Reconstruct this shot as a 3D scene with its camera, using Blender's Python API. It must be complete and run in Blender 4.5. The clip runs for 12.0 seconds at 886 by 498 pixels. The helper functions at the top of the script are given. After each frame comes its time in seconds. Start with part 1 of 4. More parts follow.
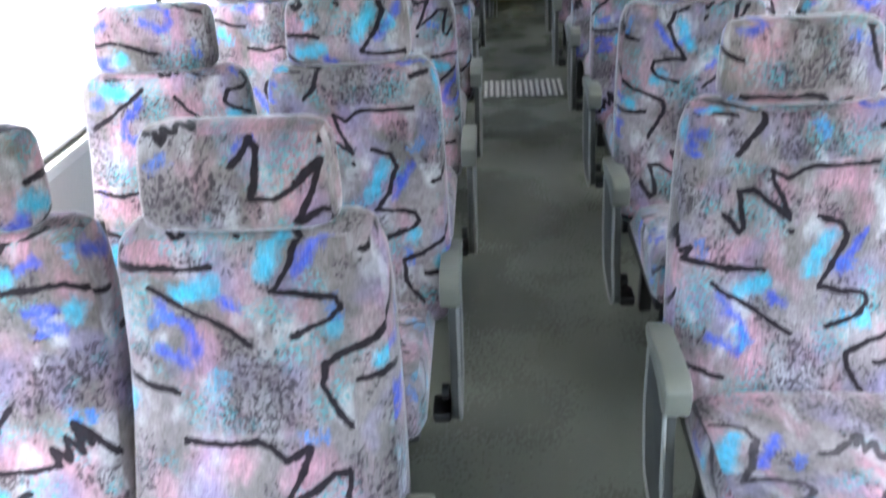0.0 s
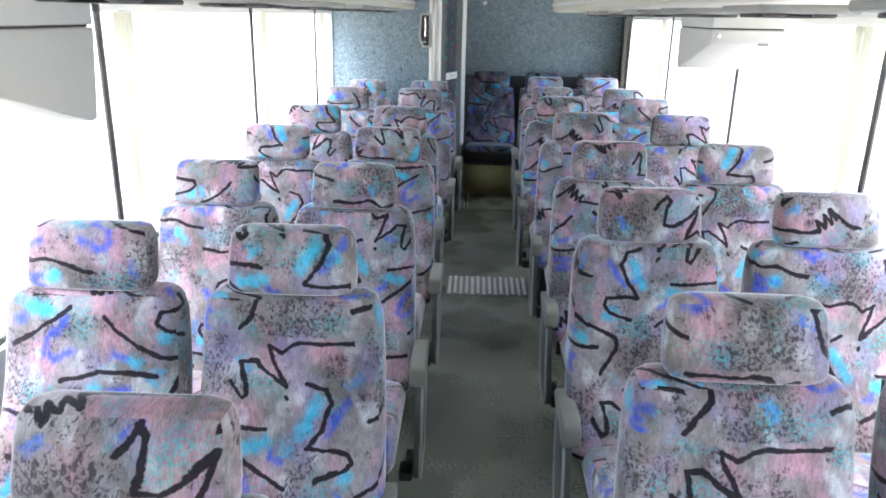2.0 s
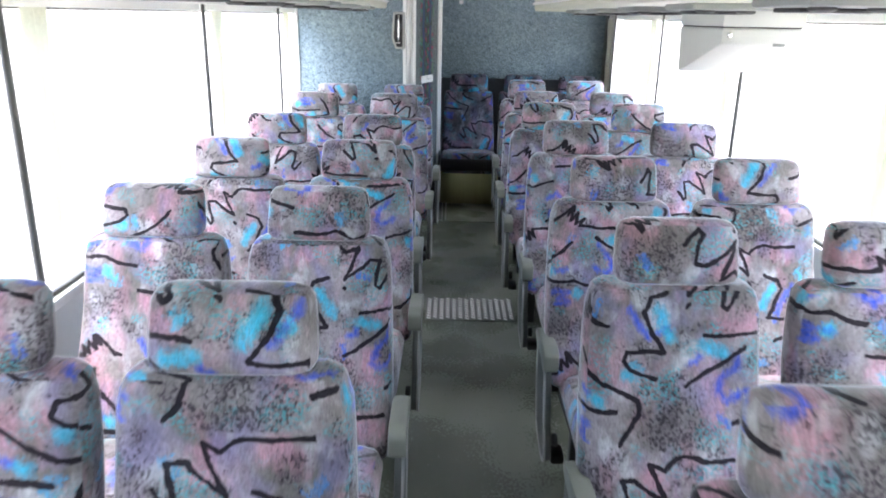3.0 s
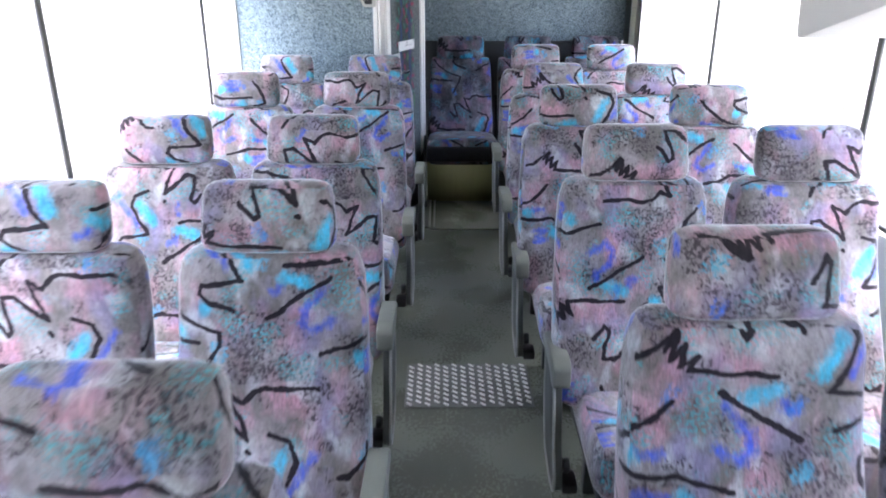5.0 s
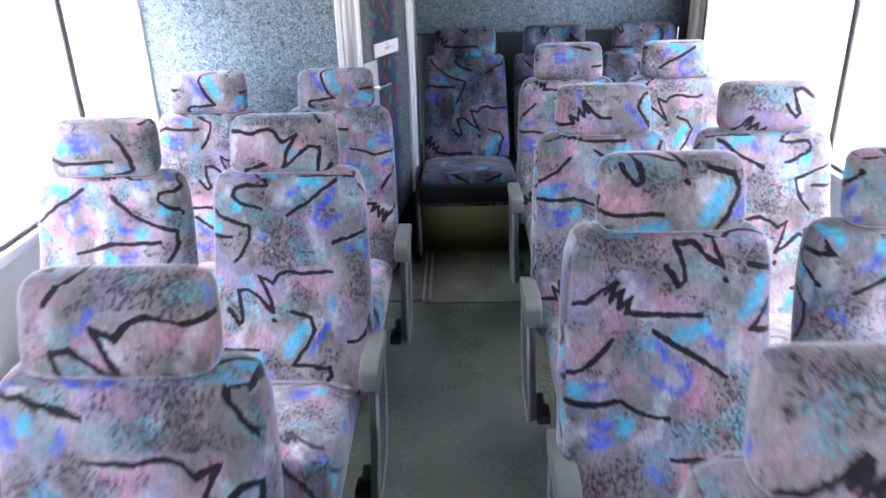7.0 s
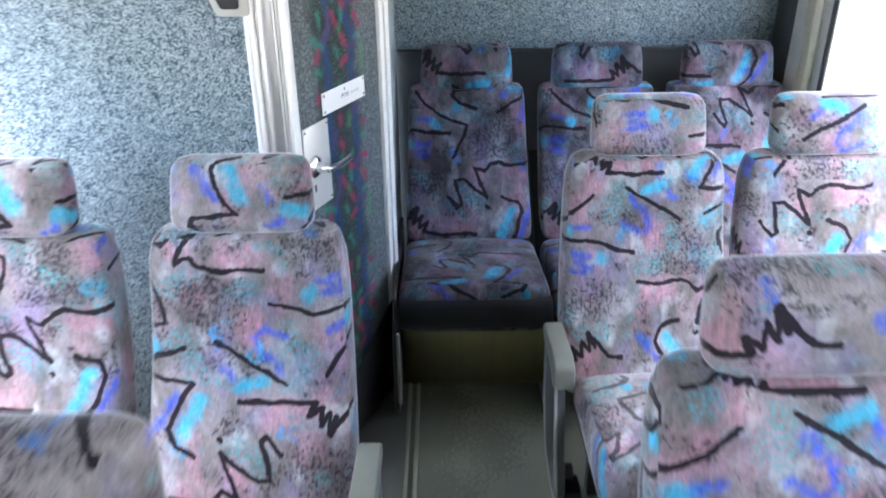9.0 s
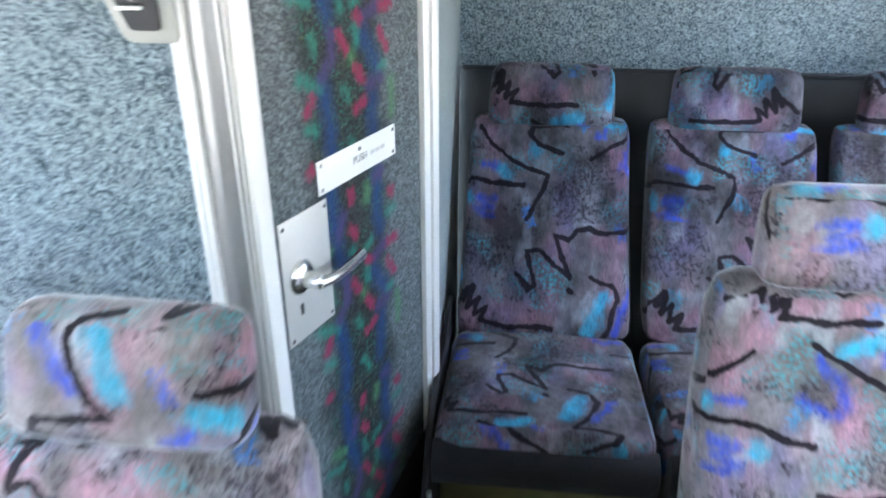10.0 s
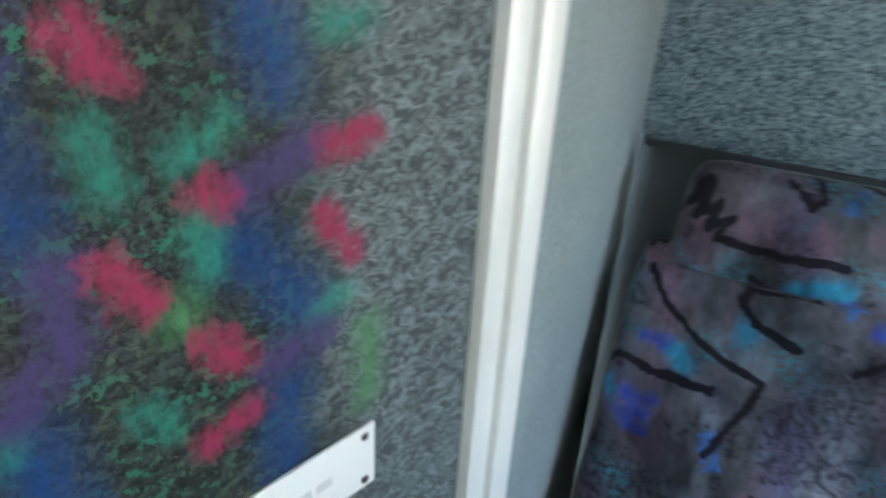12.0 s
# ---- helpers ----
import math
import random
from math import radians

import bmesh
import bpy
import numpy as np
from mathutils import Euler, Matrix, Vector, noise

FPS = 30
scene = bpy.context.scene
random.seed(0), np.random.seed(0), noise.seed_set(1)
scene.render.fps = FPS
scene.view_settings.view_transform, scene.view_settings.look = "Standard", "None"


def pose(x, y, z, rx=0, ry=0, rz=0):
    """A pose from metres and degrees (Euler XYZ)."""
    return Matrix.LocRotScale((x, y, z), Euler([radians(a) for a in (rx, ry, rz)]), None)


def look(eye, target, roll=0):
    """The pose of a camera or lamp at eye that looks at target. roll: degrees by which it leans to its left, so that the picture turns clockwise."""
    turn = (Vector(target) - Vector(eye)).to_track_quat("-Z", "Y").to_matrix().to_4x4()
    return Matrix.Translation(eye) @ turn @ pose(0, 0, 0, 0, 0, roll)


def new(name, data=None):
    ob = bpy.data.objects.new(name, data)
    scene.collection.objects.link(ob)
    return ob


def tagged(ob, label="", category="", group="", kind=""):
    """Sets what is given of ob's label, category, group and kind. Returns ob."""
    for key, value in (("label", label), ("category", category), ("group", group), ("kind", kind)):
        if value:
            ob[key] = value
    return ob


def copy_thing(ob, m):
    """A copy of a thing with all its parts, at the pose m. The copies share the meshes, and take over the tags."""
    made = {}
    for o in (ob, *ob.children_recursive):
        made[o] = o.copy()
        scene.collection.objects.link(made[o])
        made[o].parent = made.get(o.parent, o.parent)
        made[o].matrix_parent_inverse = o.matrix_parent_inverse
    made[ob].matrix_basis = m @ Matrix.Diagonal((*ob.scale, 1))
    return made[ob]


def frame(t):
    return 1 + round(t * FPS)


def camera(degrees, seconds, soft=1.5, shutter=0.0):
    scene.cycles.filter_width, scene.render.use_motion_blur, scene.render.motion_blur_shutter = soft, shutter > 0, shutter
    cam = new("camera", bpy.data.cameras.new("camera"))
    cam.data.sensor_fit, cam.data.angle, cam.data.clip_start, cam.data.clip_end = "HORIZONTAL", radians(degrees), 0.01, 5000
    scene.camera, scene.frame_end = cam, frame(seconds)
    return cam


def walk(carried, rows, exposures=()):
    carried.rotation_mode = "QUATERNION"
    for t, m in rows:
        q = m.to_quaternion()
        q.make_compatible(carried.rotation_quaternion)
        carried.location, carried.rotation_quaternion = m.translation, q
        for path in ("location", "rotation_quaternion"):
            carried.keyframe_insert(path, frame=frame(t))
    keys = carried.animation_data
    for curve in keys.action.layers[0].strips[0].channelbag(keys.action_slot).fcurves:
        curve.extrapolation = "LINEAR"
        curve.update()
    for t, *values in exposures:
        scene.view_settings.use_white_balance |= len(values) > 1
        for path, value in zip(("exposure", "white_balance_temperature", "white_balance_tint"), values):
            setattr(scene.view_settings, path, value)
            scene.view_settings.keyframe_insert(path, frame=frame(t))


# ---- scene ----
cam = camera(62.7, 12.0, soft=1.8, shutter=0.5)
PATH = [
    (0, (0.713, 0.731, 1.426), (0.556, 2.444, 0.405), -3.6),
    (0.5, (0.728, 0.769, 1.484), (0.636, 2.583, 0.646), -0.3),
    (1, (0.748, 0.804, 1.523), (0.687, 2.676, 0.822), 2.1),
    (1.5, (0.76, 0.835, 1.55), (0.704, 2.74, 0.943), 1.0),
    (2, (0.775, 0.875, 1.551), (0.693, 2.776, 0.938), 1.1),
    (2.5, (0.751, 1.001, 1.545), (0.685, 2.903, 0.928), 0.0),
    (2.7, (0.732, 1.102, 1.541), (0.722, 3.007, 0.934), 1.4),
    (4.3, (0.757, 2.083, 1.515), (0.714, 3.961, 0.829), -1.4),
    (4.5, (0.736, 2.221, 1.525), (0.739, 4.091, 0.816), -0.2),
    (5, (0.763, 2.552, 1.505), (0.767, 4.418, 0.784), -0.0),
    (5.5, (0.805, 2.884, 1.52), (0.693, 4.728, 0.754), -0.6),
    (6, (0.782, 3.238, 1.508), (0.756, 5.112, 0.809), 0.6),
    (6.5, (0.812, 3.584, 1.499), (0.835, 5.445, 0.767), 0.3),
    (7, (0.854, 3.896, 1.502), (0.808, 5.734, 0.714), -1.6),
    (7.2, (0.845, 4.029, 1.486), (0.84, 5.862, 0.686), -1.4),
    (8.8, (0.833, 5.149, 1.491), (0.808, 6.969, 0.663), -0.1),
    (9, (0.803, 5.271, 1.507), (0.805, 7.082, 0.657), -0.7),
    (9.5, (0.818, 5.629, 1.465), (0.832, 7.439, 0.614), 0.8),
    (10, (0.819, 6.035, 1.47), (0.624, 7.818, 0.585), 0.0),
    (10.5, (0.815, 6.384, 1.45), (0.684, 8.135, 0.493), 0.7),
    (11, (0.85, 6.664, 1.448), (0.47, 8.404, 0.538), -0.3),
    (11.5, (0.822, 6.853, 1.449), (0.412, 8.604, 0.573), 1.0),
    (12, (0.769, 6.967, 1.44), (0.125, 8.592, 0.466), 3.3),
]
# the clip's camera opens up as it nears the dim rear
EXPOSURES = [(0.0, 3.77, 6240, 13), (1.0, 4.08, 6220, 13), (2.0, 3.71, 6200, 13), (4.5, 3.88, 6090, 17), (7.0, 4.06, 5980, 23), (9.0, 4.29, 6080, 15), (10.0, 4.48, 6090, 11), (11.0, 4.58, 6050, 8), (11.5, 4.38, 6090, 6), (12.0, 4.14, 6100, 4)]
walk(cam, [(t, look(eye, target, roll)) for t, eye, target, roll in PATH], EXPOSURES)

# ---- world, sun and exposure ----
world = bpy.data.worlds.new("sky")
scene.world = world
world.use_nodes = True
wn = world.node_tree.nodes
sky = wn.new("ShaderNodeTexSky")
sky.sky_type = "NISHITA"
sky.sun_disc = False
sky.sun_elevation, sky.sun_rotation = radians(82), radians(180)
sky.dust_density, sky.air_density, sky.ozone_density = 6.0, 1.0, 0.6
wn["Background"].inputs["Strength"].default_value = 0.15
world.node_tree.links.new(sky.outputs[0], wn["Background"].inputs["Color"])
sun = new("sun", bpy.data.lights.new("sun", "SUN"))
sun.data.energy, sun.data.angle, sun.data.color = 1.5, radians(110), (1.0, 0.96, 0.9)
sun.matrix_world = look((0.8, 3.5, 8.0), (0.8, 4, 0))

# ---- plan of the coach (metres) ----
XC = 0.865                       # middle of the aisle
XL, XR = -0.415, 2.145           # inner faces of the side walls
SILL, HEAD = 0.75, 1.57          # window opening
CEIL = 2.02
YF, YR = -1.7, 8.30              # front end and rear wall
LEFT_POSTS = (-1.48, 0.08, 1.64, 3.20, 4.80, 6.33, 6.93)
RIGHT_POSTS = (-0.86, 0.60, 2.06, 3.48, 4.92, 6.38, 7.83)
# each row of seats: foot of the headrest, middle of the aisle seat, middle of the window seat
LEFT_ROWS = ((1.725, 0.300, -0.170), (2.525, 0.312, -0.170), (3.31, 0.335, -0.155), (4.12, 0.350, -0.168),
             (4.89, 0.325, -0.168), (5.865, 0.347, -0.165), (6.675, 0.375, -0.118))
RIGHT_ROWS = ((2.18, 1.316, 1.815), (3.025, 1.328, 1.858), (3.823, 1.350, 1.869), (4.665, 1.363, 1.885),
              (5.42, 1.342, 1.865), (6.20, 1.344, 1.866), (7.14, 1.368, 1.850))
# ---- node helpers ----
class Nodes:
    def __init__(self, name):
        self.mat = bpy.data.materials.new(name)
        self.mat.use_nodes = True
        self.t = self.mat.node_tree
        self.bsdf = self.t.nodes["Principled BSDF"]

    def put(self, socket, value):
        if isinstance(value, bpy.types.NodeSocket):
            self.t.links.new(value, socket)
        elif value is not None:
            if hasattr(socket.default_value, "__len__") and not hasattr(value, "__len__"):
                value = (value,) * len(socket.default_value)
            if hasattr(value, "__len__") and len(value) == 3 and len(socket.default_value) == 4:
                value = (*value, 1)
            socket.default_value = value

    def node(self, kind, out=0, ins=None, rotation_type=None):
        n = self.t.nodes.new("ShaderNode" + kind)
        if rotation_type:
            n.rotation_type = rotation_type
        for k, v in (ins or {}).items():
            self.put(n.inputs[k], v)
        return n.outputs[out]

    def math(self, op, a, b=None, c=None, clamp=False):
        n = self.t.nodes.new("ShaderNodeMath")
        n.operation, n.use_clamp = op, clamp
        for i, v in enumerate((a, b, c)):
            if v is not None:
                self.put(n.inputs[i], v)
        return n.outputs[0]

    def vmath(self, op, a, b=None, out=0):
        n = self.t.nodes.new("ShaderNodeVectorMath")
        n.operation = op
        self.put(n.inputs[0], a)
        if b is not None:
            self.put(n.inputs[3] if op == "SCALE" else n.inputs[1], b)
        return n.outputs[out]

    def mix(self, f, a, b):
        n = self.t.nodes.new("ShaderNodeMix")
        n.data_type = "RGBA"
        self.put(n.inputs[0], f), self.put(n.inputs[6], a), self.put(n.inputs[7], b)
        return n.outputs[2]

    def mixf(self, f, a, b):
        n = self.t.nodes.new("ShaderNodeMix")
        self.put(n.inputs[0], f), self.put(n.inputs[2], a), self.put(n.inputs[3], b)
        return n.outputs[0]

    def noise(self, p, scale, detail=2.0, rough=0.5, distort=0.0, out=0):
        return self.node("TexNoise", out, {"Vector": p, "Scale": scale, "Detail": detail, "Roughness": rough, "Distortion": distort})

    def ramp(self, v, lo, hi, a=0.0, b=1.0):
        return self.node("MapRange", 0, {"Value": v, "From Min": lo, "From Max": hi, "To Min": a, "To Max": b})

    def stretch(self, p, x, y, z=1.0):
        return self.vmath("MULTIPLY", p, (x, y, z))

    def bump(self, height, strength, distance=0.002):
        n = self.t.nodes.new("ShaderNodeBump")
        self.put(n.inputs["Height"], height)
        n.inputs["Strength"].default_value, n.inputs["Distance"].default_value = strength, distance
        self.t.links.new(n.outputs[0], self.bsdf.inputs["Normal"])

    def done(self, color=None, rough=None, metal=None, **more):
        self.put(self.bsdf.inputs["Base Color"], color)
        self.put(self.bsdf.inputs["Roughness"], rough)
        self.put(self.bsdf.inputs["Metallic"], metal)
        for k, v in more.items():
            self.put(self.bsdf.inputs[k.replace("_", " ")], v)
        return self.mat


def surface(name, color, rough=0.5, metal=0.0, grain=60.0, vary=0.15, relief=0.1, stain=4.0):
    """A plain surface with fine grain and slow stains, in metres."""
    m = Nodes(name)
    p = m.node("TexCoord", 3)
    fine, slow = m.noise(p, grain, 3.0), m.noise(p, stain, 3.0, 0.6)
    f = m.math("MULTIPLY_ADD", m.math("SUBTRACT", fine, 0.5), vary, m.math("MULTIPLY_ADD", m.math("SUBTRACT", slow, 0.5), vary * 1.6, 1.0))
    c = m.vmath("SCALE", color, f)
    r = m.math("MULTIPLY_ADD", slow, 0.2, rough - 0.1, clamp=True)
    m.bump(fine, relief)
    return m.done(c, r, metal)


# ---- materials ----
def curve_node(m, value, points, sharp):
    n = m.t.nodes.new("ShaderNodeFloatCurve")
    c = n.mapping.curves[0]
    c.points[0].location, c.points[1].location = points[0], points[-1]
    for q in points[1:-1]:
        c.points.new(*q)
    for q in c.points:
        q.handle_type = "VECTOR" if sharp else "AUTO"
    n.mapping.update()
    m.put(n.inputs["Value"], value)
    return n.outputs[0]


SWAY = ((0, 0.35), (0.2, 0.9), (0.42, 0.55), (0.6, 0.12), (0.8, 0.3), (1, 0.8))


def strokes(m, p, scale, half, width, height, turn, shape_a, shape_b, seed):
    """Hand-drawn strokes, one to a cell: returns the mask and the cell's colour."""
    q = m.vmath("ADD", p, (seed, seed * 0.7, 0))
    vor = m.t.nodes.new("ShaderNodeTexVoronoi")
    vor.voronoi_dimensions = "2D"
    m.put(vor.inputs["Vector"], q)
    vor.inputs["Scale"].default_value, vor.inputs["Randomness"].default_value = scale, 0.7
    d = m.vmath("SUBTRACT", q, vor.outputs["Position"])
    col = m.t.nodes.new("ShaderNodeSeparateColor")
    m.put(col.inputs[0], vor.outputs["Color"])
    ang = m.math("MULTIPLY", m.math("SUBTRACT", col.outputs[0], 0.5), turn)
    rot = m.node("VectorRotate", 0, {"Vector": d, "Angle": ang}, rotation_type="Z_AXIS")
    xyz = m.t.nodes.new("ShaderNodeSeparateXYZ")
    m.put(xyz.inputs[0], rot)
    u, v = xyz.outputs[0], xyz.outputs[1]
    pick = m.math("GREATER_THAN", col.outputs[2], 0.5)
    amp = m.math("MULTIPLY_ADD", col.outputs[1], height, height * 0.3)
    fs = []
    for shift in (-width * 0.8, 0.0, width * 0.8):
        t = m.math("MULTIPLY_ADD", m.math("ADD", u, shift), 0.5 / half, 0.5, clamp=True)
        a, b = curve_node(m, t, shape_a, True), curve_node(m, t, shape_b, False)
        fs.append(m.math("MULTIPLY", m.math("SUBTRACT", m.mixf(pick, a, b), 0.5), amp))
    hi = m.math("MAXIMUM", m.math("MAXIMUM", fs[0], fs[1]), fs[2])
    lo = m.math("MINIMUM", m.math("MINIMUM", fs[0], fs[1]), fs[2])
    dist = m.math("MAXIMUM", m.math("SUBTRACT", v, hi), m.math("SUBTRACT", lo, v))
    ends = m.math("SUBTRACT", m.math("ABSOLUTE", u), half)
    dist = m.math("MAXIMUM", dist, ends)
    return m.ramp(dist, width * 0.55, width * 0.25), vor.outputs["Color"], v, col.outputs[1]


# The print of the cloth, in metres on its sheet. It repeats every SHEET_W across; every SHEET_H along the cloth it comes again, mirrored.
SHEET_W, SHEET_H, SHEET_X0, SHEET_Y0, SHEET_MIRROR = 0.53, 0.515, -0.29, -0.20, 0.193
INK_LINES = (
    ((-0.060, 0.196), (-0.030, 0.155), (-0.018, 0.166), (-0.036, 0.246), (-0.006, 0.249), (0.071, 0.190), (0.029, 0.290), (0.065, 0.271), (0.089, 0.296), (0.113, 0.303), (0.160, 0.294), (0.237, 0.299)),
    ((0.125, 0.196), (0.172, 0.178), (0.187, 0.145), (0.160, 0.086), (0.130, 0.044), (0.227, 0.034), (0.235, 0.014), (0.216, -0.006), (0.149, -0.032)),
    ((-0.250, 0.104), (-0.225, 0.106), (-0.166, 0.162)),
    ((-0.184, 0.128), (-0.163, 0.159), (-0.171, 0.114), (-0.147, 0.140), (-0.151, 0.102), (-0.124, 0.121), (-0.136, 0.091), (-0.080, 0.086), (0.027, 0.085)),
    ((-0.077, 0.050), (0.077, -0.047)),
    ((0.236, -0.190), (0.211, -0.155), (0.194, -0.119), (0.192, -0.084), (0.240, -0.066)),
    ((-0.290, -0.066), (-0.246, -0.048), (-0.203, -0.014), (-0.164, 0.028)),
    ((-0.285, -0.112), (-0.196, -0.112), (-0.145, -0.107), (-0.100, -0.126), (-0.048, -0.138)),
    ((0.072, 0.164), (0.076, 0.160)),
)
BLUE_LINES = (((-0.064, 0.025), (-0.050, 0.000), (-0.017, -0.029), (-0.007, -0.061), (-0.030, -0.083), (-0.077, -0.058)), ((0.040, 0.034), (0.046, 0.020), (0.064, 0.016)),
              ((0.222, 0.152), (0.172, 0.078)), ((-0.215, -0.150), (-0.170, -0.153), (-0.203, -0.172), (-0.166, -0.182), (-0.212, -0.196)), ((-0.178, -0.068), (-0.215, -0.076)))
CYAN_LINES = (((-0.022, 0.040), (0.028, 0.056)), ((0.152, 0.150), (0.116, 0.082)), ((-0.240, -0.088), (-0.232, -0.084)), ((-0.142, -0.158), (-0.138, -0.150)), ((0.222, -0.024), (0.226, -0.020)))
PINK_LINES = (((0.002, -0.045), (0.000, -0.120)), ((-0.165, 0.100), (-0.160, 0.050)), ((0.030, 0.262), (0.042, 0.232)), ((0.150, 0.275), (0.205, 0.262)), ((-0.200, -0.036), (-0.210, 0.010)), ((-0.100, 0.112), (-0.020, 0.112)))
TEAL_LINES = (((-0.005, 0.205), (0.035, 0.185)), ((-0.100, 0.045), (-0.112, -0.010)), ((0.165, -0.045), (0.150, -0.055)), ((-0.010, -0.160), (0.010, -0.165)))
DUSK_LINES = (((0.085, -0.085), (0.125, -0.130)), ((0.050, -0.170), (0.130, -0.175)), ((-0.110, 0.225), (-0.200, 0.255)))


def nearest(m, p, lines, after=None):
    """The distance from p to the nearest of the drawn lines, worked out one piece after another."""
    best = None
    for line in lines:
        for a, b in zip(line, line[1:]):
            ba = (b[0] - a[0], b[1] - a[1])
            q = ba[0] ** 2 + ba[1] ** 2
            last = after if best is None else best
            start = p
            if last is not None:
                n = m.t.nodes.new("ShaderNodeVectorMath")
                n.operation = "MULTIPLY_ADD"
                m.put(n.inputs[0], last), m.put(n.inputs[1], (1e-8, 1e-8, 0)), m.put(n.inputs[2], p)
                start = n.outputs[0]
            pa = m.vmath("SUBTRACT", start, (a[0], a[1], 0))
            h = m.math("ADD", m.vmath("DOT_PRODUCT", pa, (ba[0] / q, ba[1] / q, 0), out=1), 0.0, clamp=True)
            n = m.t.nodes.new("ShaderNodeVectorMath")
            n.operation = "MULTIPLY_ADD"
            m.put(n.inputs[0], h), m.put(n.inputs[1], (-ba[0], -ba[1], 0)), m.put(n.inputs[2], pa)
            d = m.vmath("LENGTH", n.outputs[0], out=1)
            best = d if best is None else m.math("MINIMUM", best, d)
    return best


def fabric(name, tone):
    """The printed cloth; 1 gives the common tone, less a darker, more a paler."""
    m = Nodes(name)
    uv = m.node("UVMap", 0)
    rnd = m.node("ObjectInfo", 5)
    r2 = m.math("FRACT", m.math("MULTIPLY", rnd, 17.31))
    far = m.vmath("ADD", uv, m.node("CombineXYZ", 0, {0: m.math("MULTIPLY", rnd, 37.0), 1: m.math("MULTIPLY", r2, 23.0)}))
    wob = m.vmath("SUBTRACT", m.noise(far, 85, 3, 0.7, out=1), (0.5, 0.5, 0.5))
    bend = m.vmath("SUBTRACT", m.noise(far, 13, 1, out=1), (0.5, 0.5, 0.5))
    p = m.vmath("ADD", m.vmath("ADD", uv, m.vmath("SCALE", wob, 0.011)), m.vmath("SCALE", bend, 0.024))
    xyz = m.t.nodes.new("ShaderNodeSeparateXYZ")
    m.put(xyz.inputs[0], p)
    row = m.math("FLOOR", m.math("DIVIDE", m.math("SUBTRACT", xyz.outputs[1], SHEET_Y0), SHEET_H))
    odd = m.math("PINGPONG", row, 1.0)
    flipped = m.mixf(odd, xyz.outputs[0], m.math("SUBTRACT", SHEET_MIRROR, xyz.outputs[0]))
    tile = m.node("CombineXYZ", 0, {0: m.math("WRAP", flipped, SHEET_X0 + SHEET_W, SHEET_X0), 1: m.math("SUBTRACT", xyz.outputs[1], m.math("MULTIPLY", row, SHEET_H))})

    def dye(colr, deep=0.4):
        return [v * (deep + (1 - deep) * tone) for v in colr]
    # ground: mauve grey with pink, lilac and pale patches, streaked along the nap
    c = m.mix(m.ramp(m.noise(m.stretch(far, 7, 5), 1.0, 3), 0.40, 0.62), dye((0.182, 0.165, 0.152), 0), dye((0.325, 0.292, 0.298), 0))
    streak = m.ramp(m.noise(m.stretch(far, 120, 20), 1.0, 4, 0.65, 1.2), 0.38, 0.64)
    cloud = m.math("SUBTRACT", m.noise(m.stretch(far, 1, 0.6), 26, 4, 0.65), 0.5)
    pinkish = m.ramp(m.noise(m.vmath("ADD", m.stretch(far, 12, 6), (3, 7, 0)), 1.0, 3), 0.52, 0.66, 0, 0.72)
    drawn = nearest(m, tile, PINK_LINES)
    pink = m.math("MAXIMUM", pinkish, m.ramp(m.math("MULTIPLY_ADD", cloud, 0.10, drawn), 0.046, 0.012))
    c = m.mix(m.math("MULTIPLY", pink, m.math("MULTIPLY_ADD", streak, 0.42, 0.38)), c, dye((0.54, 0.265, 0.335), 0))
    lilac = m.ramp(m.noise(m.vmath("ADD", m.stretch(far, 9, 6), (9, 1, 0)), 1.0, 3), 0.52, 0.68, 0, 0.70)
    c = m.mix(lilac, c, dye((0.26, 0.235, 0.39), 0))
    pale = m.ramp(m.noise(m.vmath("ADD", m.stretch(far, 14, 8), (1, 17, 0)), 1.0, 2), 0.56, 0.66, 0, 0.6)
    c = m.mix(pale, c, dye((0.53, 0.54, 0.56), 0))
    # speckle in drifts, dark and teal
    last = nearest(m, tile, DUSK_LINES, drawn)
    grain = m.noise(m.stretch(far, 1.0, 0.72), 125, 5, 0.72, 0.5)
    drift = m.math("MAXIMUM", m.ramp(m.noise(m.vmath("ADD", far, (2, 5, 0)), 11.0, 3, 0.6), 0.51, 0.66), m.ramp(m.math("MULTIPLY_ADD", cloud, 0.12, last), 0.075, 0.01))
    c = m.mix(m.math("MULTIPLY", drift, 0.40), c, dye((0.125, 0.108, 0.118), 0))
    spk = m.math("MULTIPLY", m.ramp(m.math("ADD", grain, m.math("MULTIPLY", drift, 0.10)), 0.575, 0.635), m.ramp(drift, 0.0, 0.45, 0.30, 1.0))
    c = m.mix(m.math("MULTIPLY", spk, 0.80), c, (0.026, 0.019, 0.026))
    last = nearest(m, tile, TEAL_LINES, last)
    splash = m.math("MAXIMUM", m.ramp(m.noise(m.vmath("ADD", far, (8, 2, 0)), 10, 2), 0.57, 0.66), m.ramp(m.math("MULTIPLY_ADD", cloud, 0.10, last), 0.05, 0.012))
    teal = m.math("MULTIPLY", m.ramp(m.noise(m.vmath("ADD", far, (5, 3, 0)), 120, 3, 0.6), 0.48, 0.56), splash)
    c = m.mix(m.math("MULTIPLY", teal, 0.70), c, dye((0.08, 0.38, 0.42)))
